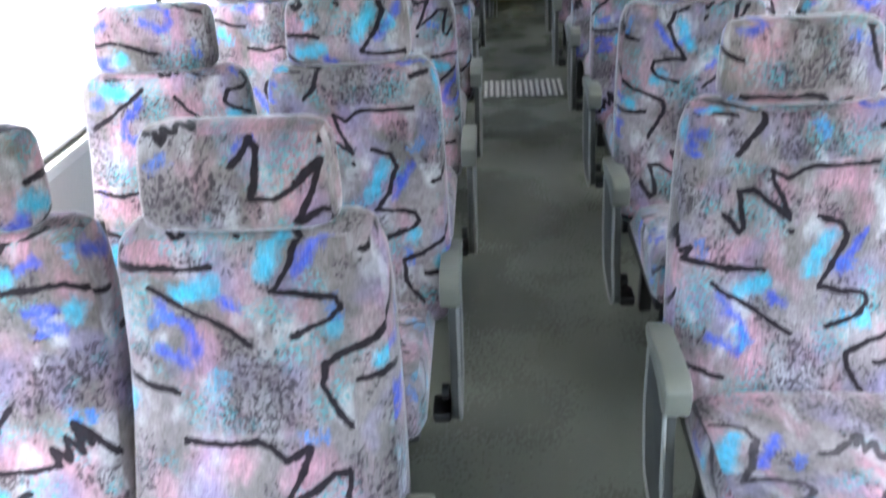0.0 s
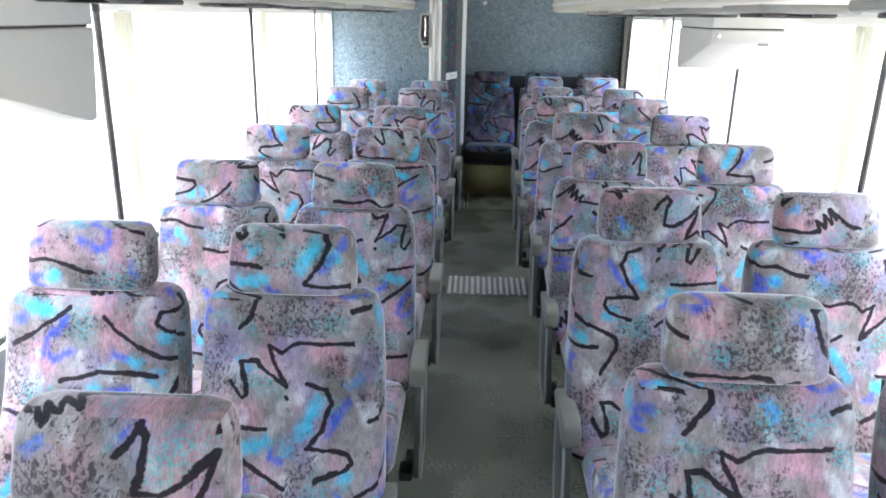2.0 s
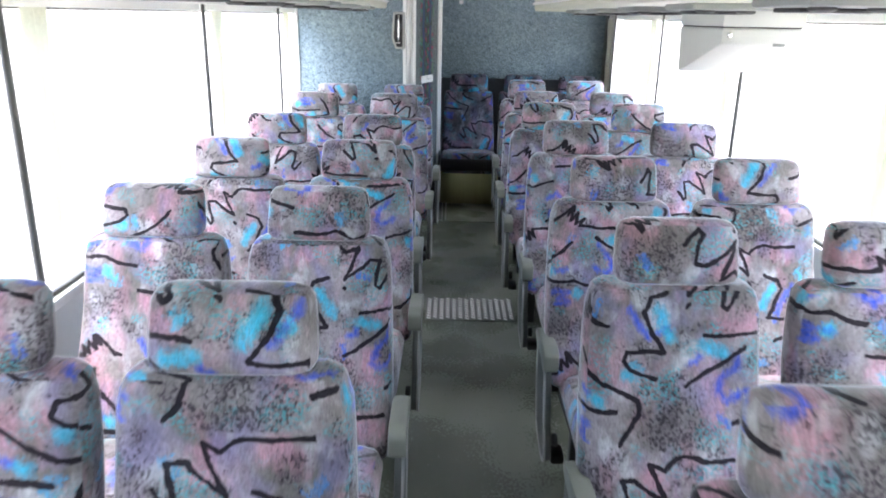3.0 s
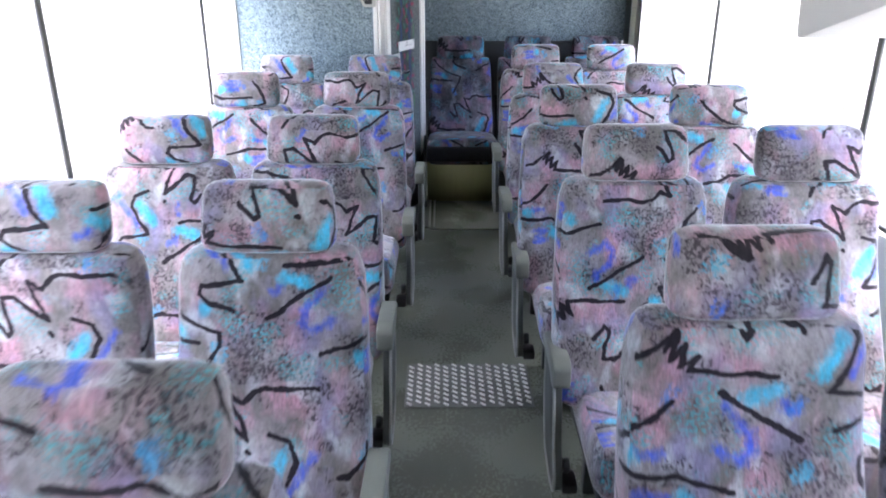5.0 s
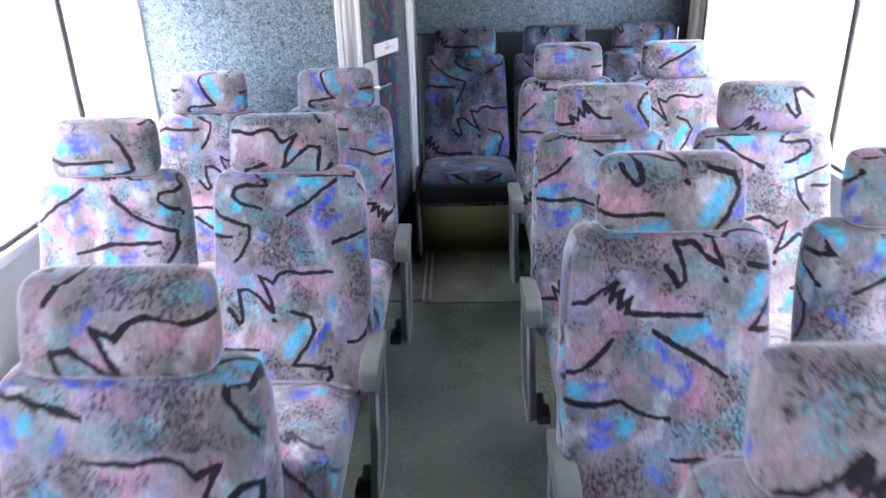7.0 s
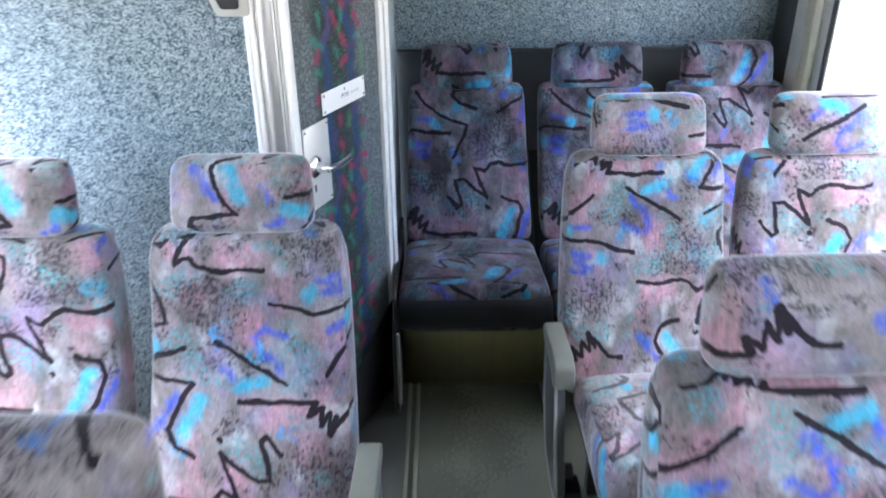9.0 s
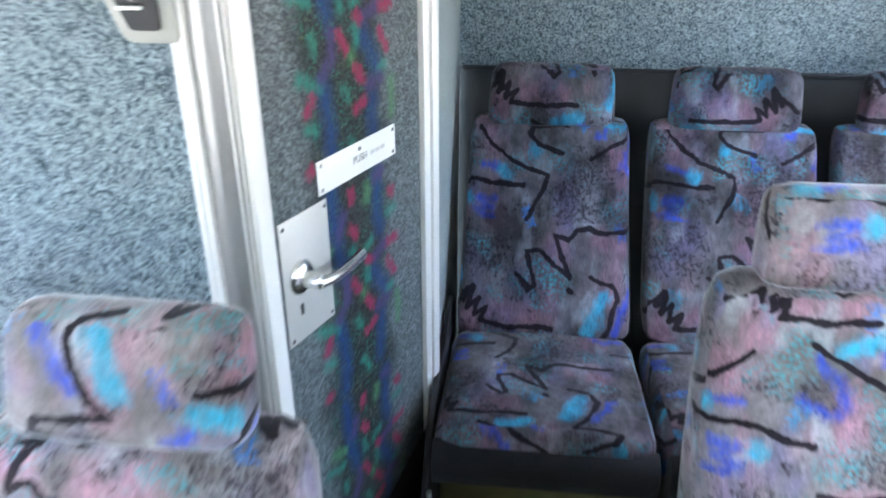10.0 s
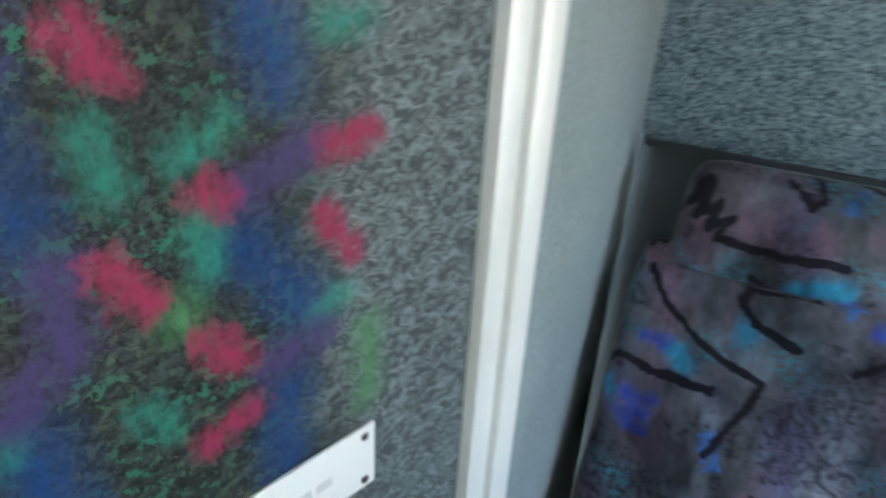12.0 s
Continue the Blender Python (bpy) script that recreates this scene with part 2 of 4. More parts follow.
    # blue and cyan brush work with dry, ragged edges
    rag = m.math("ADD", m.math("MULTIPLY", m.math("SUBTRACT", m.noise(m.stretch(far, 1, 0.45), 60, 4, 0.7), 0.5), 0.040), m.math("MULTIPLY", m.math("SUBTRACT", streak, 0.5), 0.008))
    mottle = m.noise(m.stretch(far, 1.2, 0.6), 48, 3, 0.65)
    for lines, wide, colr in ((BLUE_LINES, 0.0115, (0.045, 0.105, 0.62)), (CYAN_LINES, 0.0195, (0.055, 0.46, 0.66))):
        last = nearest(m, tile, lines, last)
        d = m.math("ADD", last, rag)
        c = m.mix(m.math("MULTIPLY", m.ramp(d, wide + 0.004, wide - 0.012), m.math("MULTIPLY_ADD", streak, 0.26, m.ramp(mottle, 0.35, 0.62, 0.54, 0.80))), c, dye(colr))
    for scale, half, width, height, seed in ((4.4, 0.018, 0.018, 0.03, 11.7),):
        mask, col, v, pick = strokes(m, m.vmath("ADD", far, m.vmath("SCALE", wob, 0.03)), scale, half, width, height, 5.0, SWAY, SWAY, seed)
        c = m.mix(m.math("MULTIPLY", m.math("MULTIPLY", mask, m.math("MULTIPLY_ADD", streak, 0.35, 0.55)), m.ramp(m.noise(m.stretch(far, 1, 0.45), 70, 4, 0.7), 0.40, 0.56)), c, m.mix(pick, dye((0.045, 0.11, 0.60)), dye((0.07, 0.43, 0.60))))
    # dark hand-drawn lines, swelling a little along their way
    swell = m.math("MULTIPLY_ADD", m.noise(far, 22, 2), 0.0076, 0.0018)
    d = m.math("SUBTRACT", nearest(m, tile, INK_LINES, last), swell)
    c = m.mix(m.ramp(d, 0.0014, -0.0008, 0, 0.97 if tone <= 1 else 0.80), c, (0.013, 0.009, 0.013))
    fuzz = m.noise(m.stretch(far, 1.3, 0.8), 62, 5, 0.75)
    c = m.vmath("SCALE", c, m.math("MULTIPLY_ADD", fuzz, 1.2, m.math("MULTIPLY_ADD", streak, 0.12, 0.34)))
    deep = 0.42 if tone < 0.8 else 0.74
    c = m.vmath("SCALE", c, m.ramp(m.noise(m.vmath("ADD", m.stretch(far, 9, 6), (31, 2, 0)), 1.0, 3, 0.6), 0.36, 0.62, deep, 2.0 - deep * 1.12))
    if tone < 0.8:
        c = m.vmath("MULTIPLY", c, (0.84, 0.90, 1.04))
    nap = m.noise(m.stretch(uv, 420, 60), 1.0, 2)
    weave = m.noise(far, 520, 2)
    c = m.vmath("SCALE", c, m.math("MULTIPLY_ADD", m.math("ADD", nap, weave), 0.8, 0.2))
    crease = m.noise(m.stretch(far, 0.7, 1.5), 15, 3, 0.55, 0.8)
    m.bump(m.math("MULTIPLY_ADD", crease, 4.5, m.math("ADD", nap, m.math("MULTIPLY", weave, 0.6))), 0.40, 0.0016)
    return m.done(c, 0.9, 0.0, Sheen_Weight=0.2 + 0.8 * min(1.0, max(0.0, tone - 0.4) / 0.6), Sheen_Roughness=0.32, Specular_IOR_Level=0.2)


def carpet(name, dark, light, scale=170.0):
    m = Nodes(name)
    p = m.node("TexCoord", 3)
    a = m.noise(p, scale, 3, 0.6, 2.2)
    slow = m.noise(p, 3.0, 3)
    c = m.mix(m.ramp(a, 0.40, 0.62), dark, light)
    c = m.vmath("SCALE", c, m.math("MULTIPLY_ADD", slow, 0.5, 0.75))
    m.bump(a, 0.6, 0.003)
    return m.done(c, 0.95, Sheen_Weight=0.2, Specular_IOR_Level=0.15)


# the door's printed band repeats every 0.433 m of its height; strokes in metres across the door and above the floor
DABS = (
    ((0.012, 0.058, 0.20), 0.026, 0.032, (((0.176, 1.46), (0.183, 1.364), (0.197, 1.301)), ((0.318, 1.45), (0.313, 1.368), (0.322, 1.340)), ((0.294, 1.259), (0.330, 1.206)),
                                           ((0.315, 1.152), (0.306, 1.070)), ((0.178, 1.197), (0.189, 1.118), (0.180, 1.060)))),
    ((0.036, 0.25, 0.185), 0.014, 0.018, (((0.109, 1.340), (0.153, 1.327)), ((0.229, 1.331), (0.234, 1.308)), ((0.265, 1.310), (0.289, 1.324)), ((0.272, 1.279), (0.275, 1.250)), ((0.352, 1.361), (0.373, 1.361)),
                                           ((0.342, 1.197), (0.359, 1.201)), ((0.117, 1.222), (0.169, 1.201)), ((0.156, 1.275), (0.159, 1.258)), ((0.130, 1.144), (0.150, 1.139)), ((0.232, 1.185), (0.242, 1.168)), ((0.245, 1.090), (0.262, 1.060)))),
    ((0.085, 0.235, 0.10), 0.016, 0.018, (((0.377, 1.168), (0.377, 1.112)), ((0.129, 1.371), (0.160, 1.356)), ((0.256, 1.234), (0.259, 1.226)), ((0.280, 1.410), (0.285, 1.430)))),
    ((0.072, 0.052, 0.15), 0.017, 0.014, (((0.297, 1.287), (0.338, 1.300)), ((0.207, 1.277), (0.204, 1.237), (0.174, 1.215)), ((0.305, 1.178), (0.341, 1.181)), ((0.205, 1.402), (0.193, 1.376)), ((0.312, 1.443), (0.329, 1.441)))),
    ((0.30, 0.030, 0.085), 0.0125, 0.009, (((0.228, 1.371), (0.242, 1.356)), ((0.350, 1.297), (0.378, 1.298)), ((0.346, 1.257), (0.368, 1.228)), ((0.275, 1.292), (0.285, 1.285)), ((0.227, 1.269), (0.240, 1.246)),
                                            ((0.268, 1.212), (0.286, 1.189)), ((0.262, 1.143), (0.290, 1.153)), ((0.145, 1.187), (0.132, 1.169)), ((0.360, 1.400), (0.369, 1.394)), ((0.233, 1.437), (0.234, 1.424)), ((0.127, 1.075), (0.133, 1.077)))),
)


def door_print():
    m = Nodes("printed_door_laminate")
    uv = m.node("UVMap", 0)
    fleck = m.noise(m.stretch(uv, 0.85, 1.15), 105, 4, 0.62, 1.4)
    c = m.mix(m.ramp(fleck, 0.42, 0.64), (0.066, 0.079, 0.082), (0.225, 0.263, 0.268))
    wob = m.vmath("SUBTRACT", m.noise(uv, 42, 3, 0.65, out=1), (0.5, 0.5, 0.5))
    p = m.vmath("ADD", uv, m.vmath("SCALE", wob, 0.016))
    xyz = m.t.nodes.new("ShaderNodeSeparateXYZ")
    m.put(xyz.inputs[0], p)
    tile = m.node("CombineXYZ", 0, {0: xyz.outputs[0], 1: m.math("WRAP", xyz.outputs[1], 1.473, 1.04)})
    drift = m.math("MULTIPLY", m.math("SUBTRACT", m.noise(uv, 9.0, 3), 0.5), 0.14)
    off = m.math("ABSOLUTE", m.math("ADD", m.math("SUBTRACT", xyz.outputs[0], 0.235), drift))
    wide = m.ramp(off, 0.135, 0.080)
    # black mottled ground under the strokes, with fine teal and olive spatter
    mott = m.noise(uv, 150, 4, 0.7, 0.8)
    c = m.mix(m.math("MULTIPLY", wide, m.ramp(mott, 0.38, 0.52, 0.96, 0.74)), c, (0.010, 0.011, 0.009))
    spat = m.math("MULTIPLY", m.ramp(m.noise(m.vmath("ADD", uv, (3, 1, 0)), 130, 3, 0.65), 0.53, 0.58), m.ramp(m.noise(uv, 15, 2), 0.40, 0.58))
    c = m.mix(m.math("MULTIPLY", m.math("MULTIPLY", spat, wide), 0.80), c, m.mix(m.ramp(m.noise(uv, 24, 2), 0.45, 0.6), (0.035, 0.17, 0.11), (0.10, 0.13, 0.075)))
    hair = m.noise(m.stretch(p, 200, 26), 1.0, 2)
    rag = m.math("MULTIPLY", m.math("SUBTRACT", m.noise(m.stretch(uv, 1.4, 0.8), 75, 4, 0.75), 0.5), 0.036)
    last = None
    for colr, half, soft, lines in DABS:
        last = nearest(m, tile, lines, last)
        d = m.math("ADD", last, rag)
        f = m.ramp(d, half + 0.003, half - soft)
        c = m.mix(m.math("MULTIPLY", f, m.ramp(m.math("MULTIPLY_ADD", mott, 0.5, hair), 0.55, 0.82, 0.55, 0.97)), c, colr)
    m.bump(fleck, 0.12, 0.001)
    return m.done(c, m.ramp(fleck, 0.3, 0.7, 0.45, 0.6), Specular_IOR_Level=0.12, Sheen_Weight=0.8, Sheen_Roughness=0.25)


def floor_rubber():
    m = Nodes("floor_rubber")
    p = m.node("TexCoord", 3)
    a, b, d = m.noise(p, 90, 3), m.noise(p, 2.2, 2, 0.5), m.noise(m.stretch(p, 3, 0.6), 3.0, 3)
    c = m.mix(m.ramp(m.math("ADD", m.math("MULTIPLY", b, 0.6), m.math("MULTIPLY", d, 0.4)), 0.3, 0.7), (0.094, 0.106, 0.082), (0.138, 0.152, 0.118))
    spots = m.ramp(m.noise(p, 55, 2, 0.5), 0.72, 0.75, 0, 0.8)
    c = m.mix(spots, c, (0.24, 0.25, 0.22))
    m.bump(a, 0.12, 0.001)
    return m.done(c, m.ramp(m.math("MULTIPLY_ADD", a, 0.5, b), 0.5, 1.0, 0.20, 0.36))


def brushed(name, color, rough, along=(300, 300, 4)):
    m = Nodes(name)
    p = m.node("TexCoord", 3)
    a, b = m.noise(m.stretch(p, *along), 1.0, 2), m.noise(p, 5, 3)
    c = m.vmath("SCALE", color, m.math("MULTIPLY_ADD", m.math("ADD", a, b), 0.25, 0.75))
    m.bump(a, 0.12, 0.0006)
    return m.done(c, m.math("MULTIPLY_ADD", a, 0.2, rough - 0.1, clamp=True), 1.0)


def glass():
    m = Nodes("window_glass")
    t = m.t
    tr, gl, mx = t.nodes.new("ShaderNodeBsdfTransparent"), t.nodes.new("ShaderNodeBsdfGlossy"), t.nodes.new("ShaderNodeMixShader")
    tr.inputs[0].default_value = (0.97, 0.98, 0.97, 1)
    gl.inputs["Roughness"].default_value = 0.02
    mx.inputs[0].default_value = 0.03
    t.links.new(tr.outputs[0], mx.inputs[1]), t.links.new(gl.outputs[0], mx.inputs[2])
    t.links.new(mx.outputs[0], t.nodes["Material Output"].inputs[0])
    t.nodes.remove(m.bsdf)
    return m.mat


def sheer(name, color):
    """Thin cloth that lets part of the daylight through."""
    m = Nodes(name)
    p = m.node("TexCoord", 3)
    weave = m.noise(m.stretch(p, 1, 1, 0.4), 220, 3)
    m.bump(weave, 0.2)
    m.done(m.vmath("SCALE", color, m.math("MULTIPLY_ADD", weave, 0.3, 0.82)), 0.9)
    tr, mx = m.t.nodes.new("ShaderNodeBsdfTranslucent"), m.t.nodes.new("ShaderNodeMixShader")
    tr.inputs[0].default_value, mx.inputs[0].default_value = (*color, 1), 0.12
    m.t.links.new(m.bsdf.outputs[0], mx.inputs[1]), m.t.links.new(tr.outputs[0], mx.inputs[2])
    m.t.links.new(mx.outputs[0], m.t.nodes["Material Output"].inputs[0])
    return m.mat


FABRIC = fabric("printed_moquette", 1.0)
# cushions: same print, their brighter look put into a paler colour and fainter ink
PALEFABRIC = fabric("paler_printed_moquette", 1.12)
# rear bench: same print, its dimmer look put into a darker, bluer colour
DEEPFABRIC = fabric("darkened_printed_moquette", 0.44)
CARPET = carpet("blue_grey_carpet", (0.058, 0.092, 0.110), (0.43, 0.53, 0.575), 88)
DOORPRINT = door_print()
FLOOR = floor_rubber()
POLISHED = surface("satin_stainless", (0.46, 0.465, 0.45), 0.32, 0.55, 120, 0.10, 0.05)
STEEL = brushed("brushed_stainless", (0.50, 0.50, 0.48), 0.17)
ALUMINIUM = surface("satin_aluminium", (0.90, 0.90, 0.87), 0.34, 0.1, 120, 0.06, 0.05)
PLATE = surface("satin_metal_plate", (0.66, 0.66, 0.63), 0.36, 0.3, 120, 0.08, 0.05)
CHROME = surface("chrome", (0.78, 0.78, 0.77), 0.18, 1.0, 80, 0.04, 0.02)
WHITE = surface("white_wall_laminate", (0.80, 0.81, 0.78), 0.45, 0.0, 90, 0.07, 0.08)
CREAM = surface("cream_moulding", (0.60, 0.615, 0.49), 0.4, 0.0, 70, 0.08, 0.06)
BEIGE = surface("pale_beige_plastic", (0.44, 0.45, 0.41), 0.45, 0.0, 110, 0.10, 0.08)
GREY = surface("grey_plastic", (0.27, 0.285, 0.26), 0.5, 0.0, 110, 0.12, 0.1)
ARMGREY = surface("olive_grey_armrest_plastic", (0.185, 0.192, 0.155), 0.36, 0.0, 140, 0.16, 0.12)
SHIELD = surface("dark_olive_plastic", (0.055, 0.060, 0.052), 0.5, 0.0, 140, 0.2, 0.12)
PIPING = surface("pale_grey_trim", (0.30, 0.31, 0.28), 0.4, 0.0, 120, 0.15, 0.05)
BLACK = surface("black_plastic", (0.015, 0.015, 0.016), 0.45, 0.0, 120, 0.3, 0.1)
RUBBER = surface("window_rubber", (0.075, 0.077, 0.072), 0.6, 0.0, 120, 0.2, 0.1)
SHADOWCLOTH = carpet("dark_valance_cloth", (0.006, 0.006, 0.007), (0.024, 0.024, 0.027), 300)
BRASSY = brushed("olive_metal_panel", (0.36, 0.34, 0.18), 0.36, (40, 40, 3))
MONITOR = surface("monitor_grey_plastic", (0.60, 0.615, 0.58), 0.5, 0.0, 160, 0.06, 0.08)
SIGN = surface("white_sign_plastic", (0.90, 0.90, 0.88), 0.35, 0.0, 60, 0.03, 0.02)
INK = surface("faded_black_ink", (0.19, 0.19, 0.19), 0.6, 0.0, 60, 0.2, 0.0)
FADED = surface("pale_grey_ink", (0.66, 0.66, 0.65), 0.6, 0.0, 60, 0.1, 0.0)
# vinyl grey, taken darker for the shade beside the bench and in the corner
REARGREY = surface("grey_vinyl_panel", (0.060, 0.066, 0.069), 0.5, 0.0, 140, 0.15, 0.15)
SIDEPANEL = carpet("pale_grey_textured_panel", (0.24, 0.29, 0.29), (0.40, 0.46, 0.46), 120)
CURTAIN = sheer("cream_curtain_cloth", (0.80, 0.80, 0.70))
CEILING = surface("ceiling_vinyl", (0.85, 0.85, 0.82), 0.7, 0.0, 120, 0.08, 0.1)
TARMAC = surface("pale_yard_concrete", (0.20, 0.195, 0.185), 0.85, 0.0, 8, 0.2, 0.3, 0.2)
TREAD = surface("worn_grey_aluminium", (0.16, 0.165, 0.155), 0.4, 0.4, 60, 0.3, 0.1)
GLASS = glass()


# ---- mesh helpers ----
def part(name, bm, material, parent=None, label="", smooth=True):
    me = bpy.data.meshes.new(name)
    bm.normal_update()
    bm.to_mesh(me)
    bm.free()
    if smooth:
        me.shade_smooth()
        me.set_sharp_from_angle(angle=radians(38))
    me.materials.append(material)
    ob = new(name, me)
    if parent:
        ob.parent = parent
    if label:
        ob["label"] = label
    return ob


def thing(name, label, category, group="", at=(0, 0, 0)):
    ob = new(name)
    ob.location = at
    ob.empty_display_size = 0.1
    return tagged(ob, label, category, group)


def box(bm, x0, x1, y0, y1, z0, z1, bevel=0.0, seg=2):
    r = bmesh.ops.create_cube(bm, size=1.0)
    vs = r["verts"]
    for v in vs:
        v.co = Vector(((x0 + x1) / 2 + v.co.x * (x1 - x0), (y0 + y1) / 2 + v.co.y * (y1 - y0), (z0 + z1) / 2 + v.co.z * (z1 - z0)))
    if bevel:
        es = {e for v in vs for e in v.link_edges}
        bmesh.ops.bevel(bm, geom=list(es), offset=bevel, segments=seg, affect="EDGES", profile=0.5)
    return bm


def slab(name, x0, x1, y0, y1, z0, z1, material, parent=None, bevel=0.004, label=""):
    return part(name, box(bmesh.new(), x0, x1, y0, y1, z0, z1, bevel), material, parent, label)


def prism(bm, outline, axis, a, b, bevel=0.0):
    """A flat outline pushed through from a to b along an axis ('x', 'y' or 'z')."""
    def at(p, d):
        return {"x": (d, p[0], p[1]), "y": (p[0], d, p[1]), "z": (p[0], p[1], d)}[axis]
    lo, hi = [bm.verts.new(at(p, a)) for p in outline], [bm.verts.new(at(p, b)) for p in outline]
    fs = [bm.faces.new(lo), bm.faces.new(hi[::-1])]
    n = len(outline)
    for i in range(n):
        fs.append(bm.faces.new((lo[(i + 1) % n], lo[i], hi[i], hi[(i + 1) % n])))
    bmesh.ops.recalc_face_normals(bm, faces=fs)
    if bevel:
        bmesh.ops.bevel(bm, geom=list({e for f in fs[:2] for e in f.edges}), offset=bevel, segments=2, affect="EDGES", profile=0.5, clamp_overlap=True)
    return bm


def tube(bm, pts, r, n=8, closed=False):
    """A round bar along a line of points."""
    rings = []
    m = len(pts)
    for i, p in enumerate(pts):
        p = Vector(p)
        a = Vector(pts[(i - 1) % m] if closed or i else pts[0])
        b = Vector(pts[(i + 1) % m] if closed or i < m - 1 else pts[-1])
        d = (b - a).normalized()
        s = d.cross(Vector((0, 0, 1)) if abs(d.z) < 0.9 else Vector((1, 0, 0))).normalized()
        u = s.cross(d)
        rings.append([bm.verts.new(p + r * (math.cos(2 * math.pi * k / n) * s + math.sin(2 * math.pi * k / n) * u)) for k in range(n)])
    for i in range(m if closed else m - 1):
        A, B = rings[i], rings[(i + 1) % m]
        for k in range(n):
            bm.faces.new((A[k], A[(k + 1) % n], B[(k + 1) % n], B[k]))
    if not closed:
        bm.faces.new(rings[0][::-1]), bm.faces.new(rings[-1])
    return bm


def turned(bm, profile, n, at, axis="z"):
    """A turned shape: profile of (radius, height)."""
    rings = []
    for r, h in profile:
        ring = []
        for k in range(n):
            c, s = r * math.cos(2 * math.pi * k / n), r * math.sin(2 * math.pi * k / n)
            co = {"z": (c, s, h), "y": (c, h, s), "x": (h, c, s)}[axis]
            ring.append(bm.verts.new(Vector(at) + Vector(co)))
        rings.append(ring)
    for A, B in zip(rings, rings[1:]):
        for k in range(n):
            bm.faces.new((A[k], A[(k + 1) % n], B[(k + 1) % n], B[k]))
    bm.faces.new(rings[0][::-1]), bm.faces.new(rings[-1])
    bmesh.ops.recalc_face_normals(bm, faces=bm.faces[:])
    return bm


def pillow(sx, sy, sz, r, shape, cuts=7):
    """A rounded block of that size about its middle, its points moved by shape(co) and its cloth laid out in metres."""
    bm = bmesh.new()
    bmesh.ops.create_cube(bm, size=1.0)
    bmesh.ops.subdivide_edges(bm, edges=bm.edges[:], cuts=cuts, use_grid_fill=True)
    inner = Vector((sx / 2 - r, sy / 2 - min(r, sy / 2 - 0.001), sz / 2 - r))
    full = Vector((sx / 2, sy / 2, sz / 2))
    for v in bm.verts:
        p = Vector([math.sin(c * math.pi / 2 * 2 * 0.98) / math.sin(math.pi / 2 * 0.98) * f for c, f in zip(v.co, full)])
        q = Vector([max(-i, min(i, c)) for c, i in zip(p, inner)])
        d = p - q
        if d.length > 1e-9:
            rad = Vector([min(r, f) for f in full])
            d = Vector([c / k for c, k in zip(d, rad)])
            big = max(abs(c) for c in d)
            d = d.normalized() * big
            d = Vector([c * k for c, k in zip(d, rad)])
        v.co = q + d
    uv = bm.loops.layers.uv.new("UVMap")
    bm.normal_update()
    for f in bm.faces:
        n = f.normal
        for l in f.loops:
            c = l.vert.co
            if abs(n.y) >= max(abs(n.x), abs(n.z)) * 0.8:
                l[uv].uv = (c.x, c.z)
            elif abs(n.x) > abs(n.z):
                l[uv].uv = (c.x + math.copysign(c.y + sy / 2, n.x), c.z)
            else:
                l[uv].uv = (c.x, c.z + math.copysign(c.y + sy / 2, n.z))
    for v in bm.verts:
        v.co = shape(v.co.copy())
    return bm


def path_round(pts, radius=0.02, seg=4):
    """An outline with its corners rounded."""
    out = []
    n = len(pts)
    for i in range(n):
        p, a, b = Vector(pts[i]), Vector(pts[i - 1]), Vector(pts[(i + 1) % n])
        k = min(radius, (a - p).length / 2.2, (b - p).length / 2.2)
        s, e = p + (a - p).normalized() * k, p + (b - p).normalized() * k
        for j in range(seg + 1):
            t = j / seg
            out.append(tuple((1 - t) ** 2 * s + 2 * t * (1 - t) * p + t * t * e))
    return out


# ---- setting ----
def structure(ob, label, category):
    return tagged(ob, label, category, kind="structure")


structure(slab("ground", -6000, 6000, -6000, 6000, -1.6, -1.35, TARMAC, bevel=0), "pale concrete yard round the parked coach", "ground")
structure(slab("floor", XL - 0.06, XR + 0.06, YF, YR + 0.06, -0.05, 0.0, FLOOR, bevel=0), "dark green-grey rubber floor of the aisle, scuffed", "floor")
structure(slab("ceiling", XL - 0.06, XR + 0.06, YF, YR + 0.06, CEIL, CEIL + 0.05, CEILING, bevel=0), "pale vinyl coach ceiling", "ceiling")


def side_wall(name, x0, x1, posts, last, inner, out):
    """Lower panel, head panel and window posts of one long side."""
    w = structure(new(name), "white laminate side wall of the coach under the windows", "wall")
    s0 = inner
    slab("lower_panel", x0, x1, YF, YR, 0.0, SILL, WHITE, w, 0.003)
    slab("head_panel", x0, x1, YF, YR, HEAD, CEIL, WHITE, w, 0.003)
    slab("end_panel", x0, x1, last, last + 0.29, SILL, HEAD, WHITE, w, 0.003, "cream window pillar")
    # rear end of the side wall; the shade there is put into its dark grey
    slab("corner_panel", x0, x1, last + 0.293, YR, SILL, HEAD, REARGREY, w, 0.003, "grey vinyl corner, its shade put into the colour")
    if out < 0:
        slab("end_seal", min(s0, s0 + out * 0.008), max(s0, s0 + out * 0.008), last - 0.022, last + 0.012, SILL, HEAD, RUBBER, w, 0.003, "dark rubber window seal")
    slab("front_panel", x0, x1, YF, posts[0], SILL, HEAD, WHITE, w, 0.003)
    s = inner
    slab("sill_ledge", min(s, s + out * 0.035), max(s, s + out * 0.035), YF, last, SILL - 0.04, SILL - 0.008, WHITE, w, 0.006, "white window sill ledge")
    slab("sill_seal", min(s, s + out * 0.018), max(s, s + out * 0.018), YF, last, SILL - 0.007, SILL + 0.008, RUBBER, w, 0.004, "black rubber window seal")
    return w


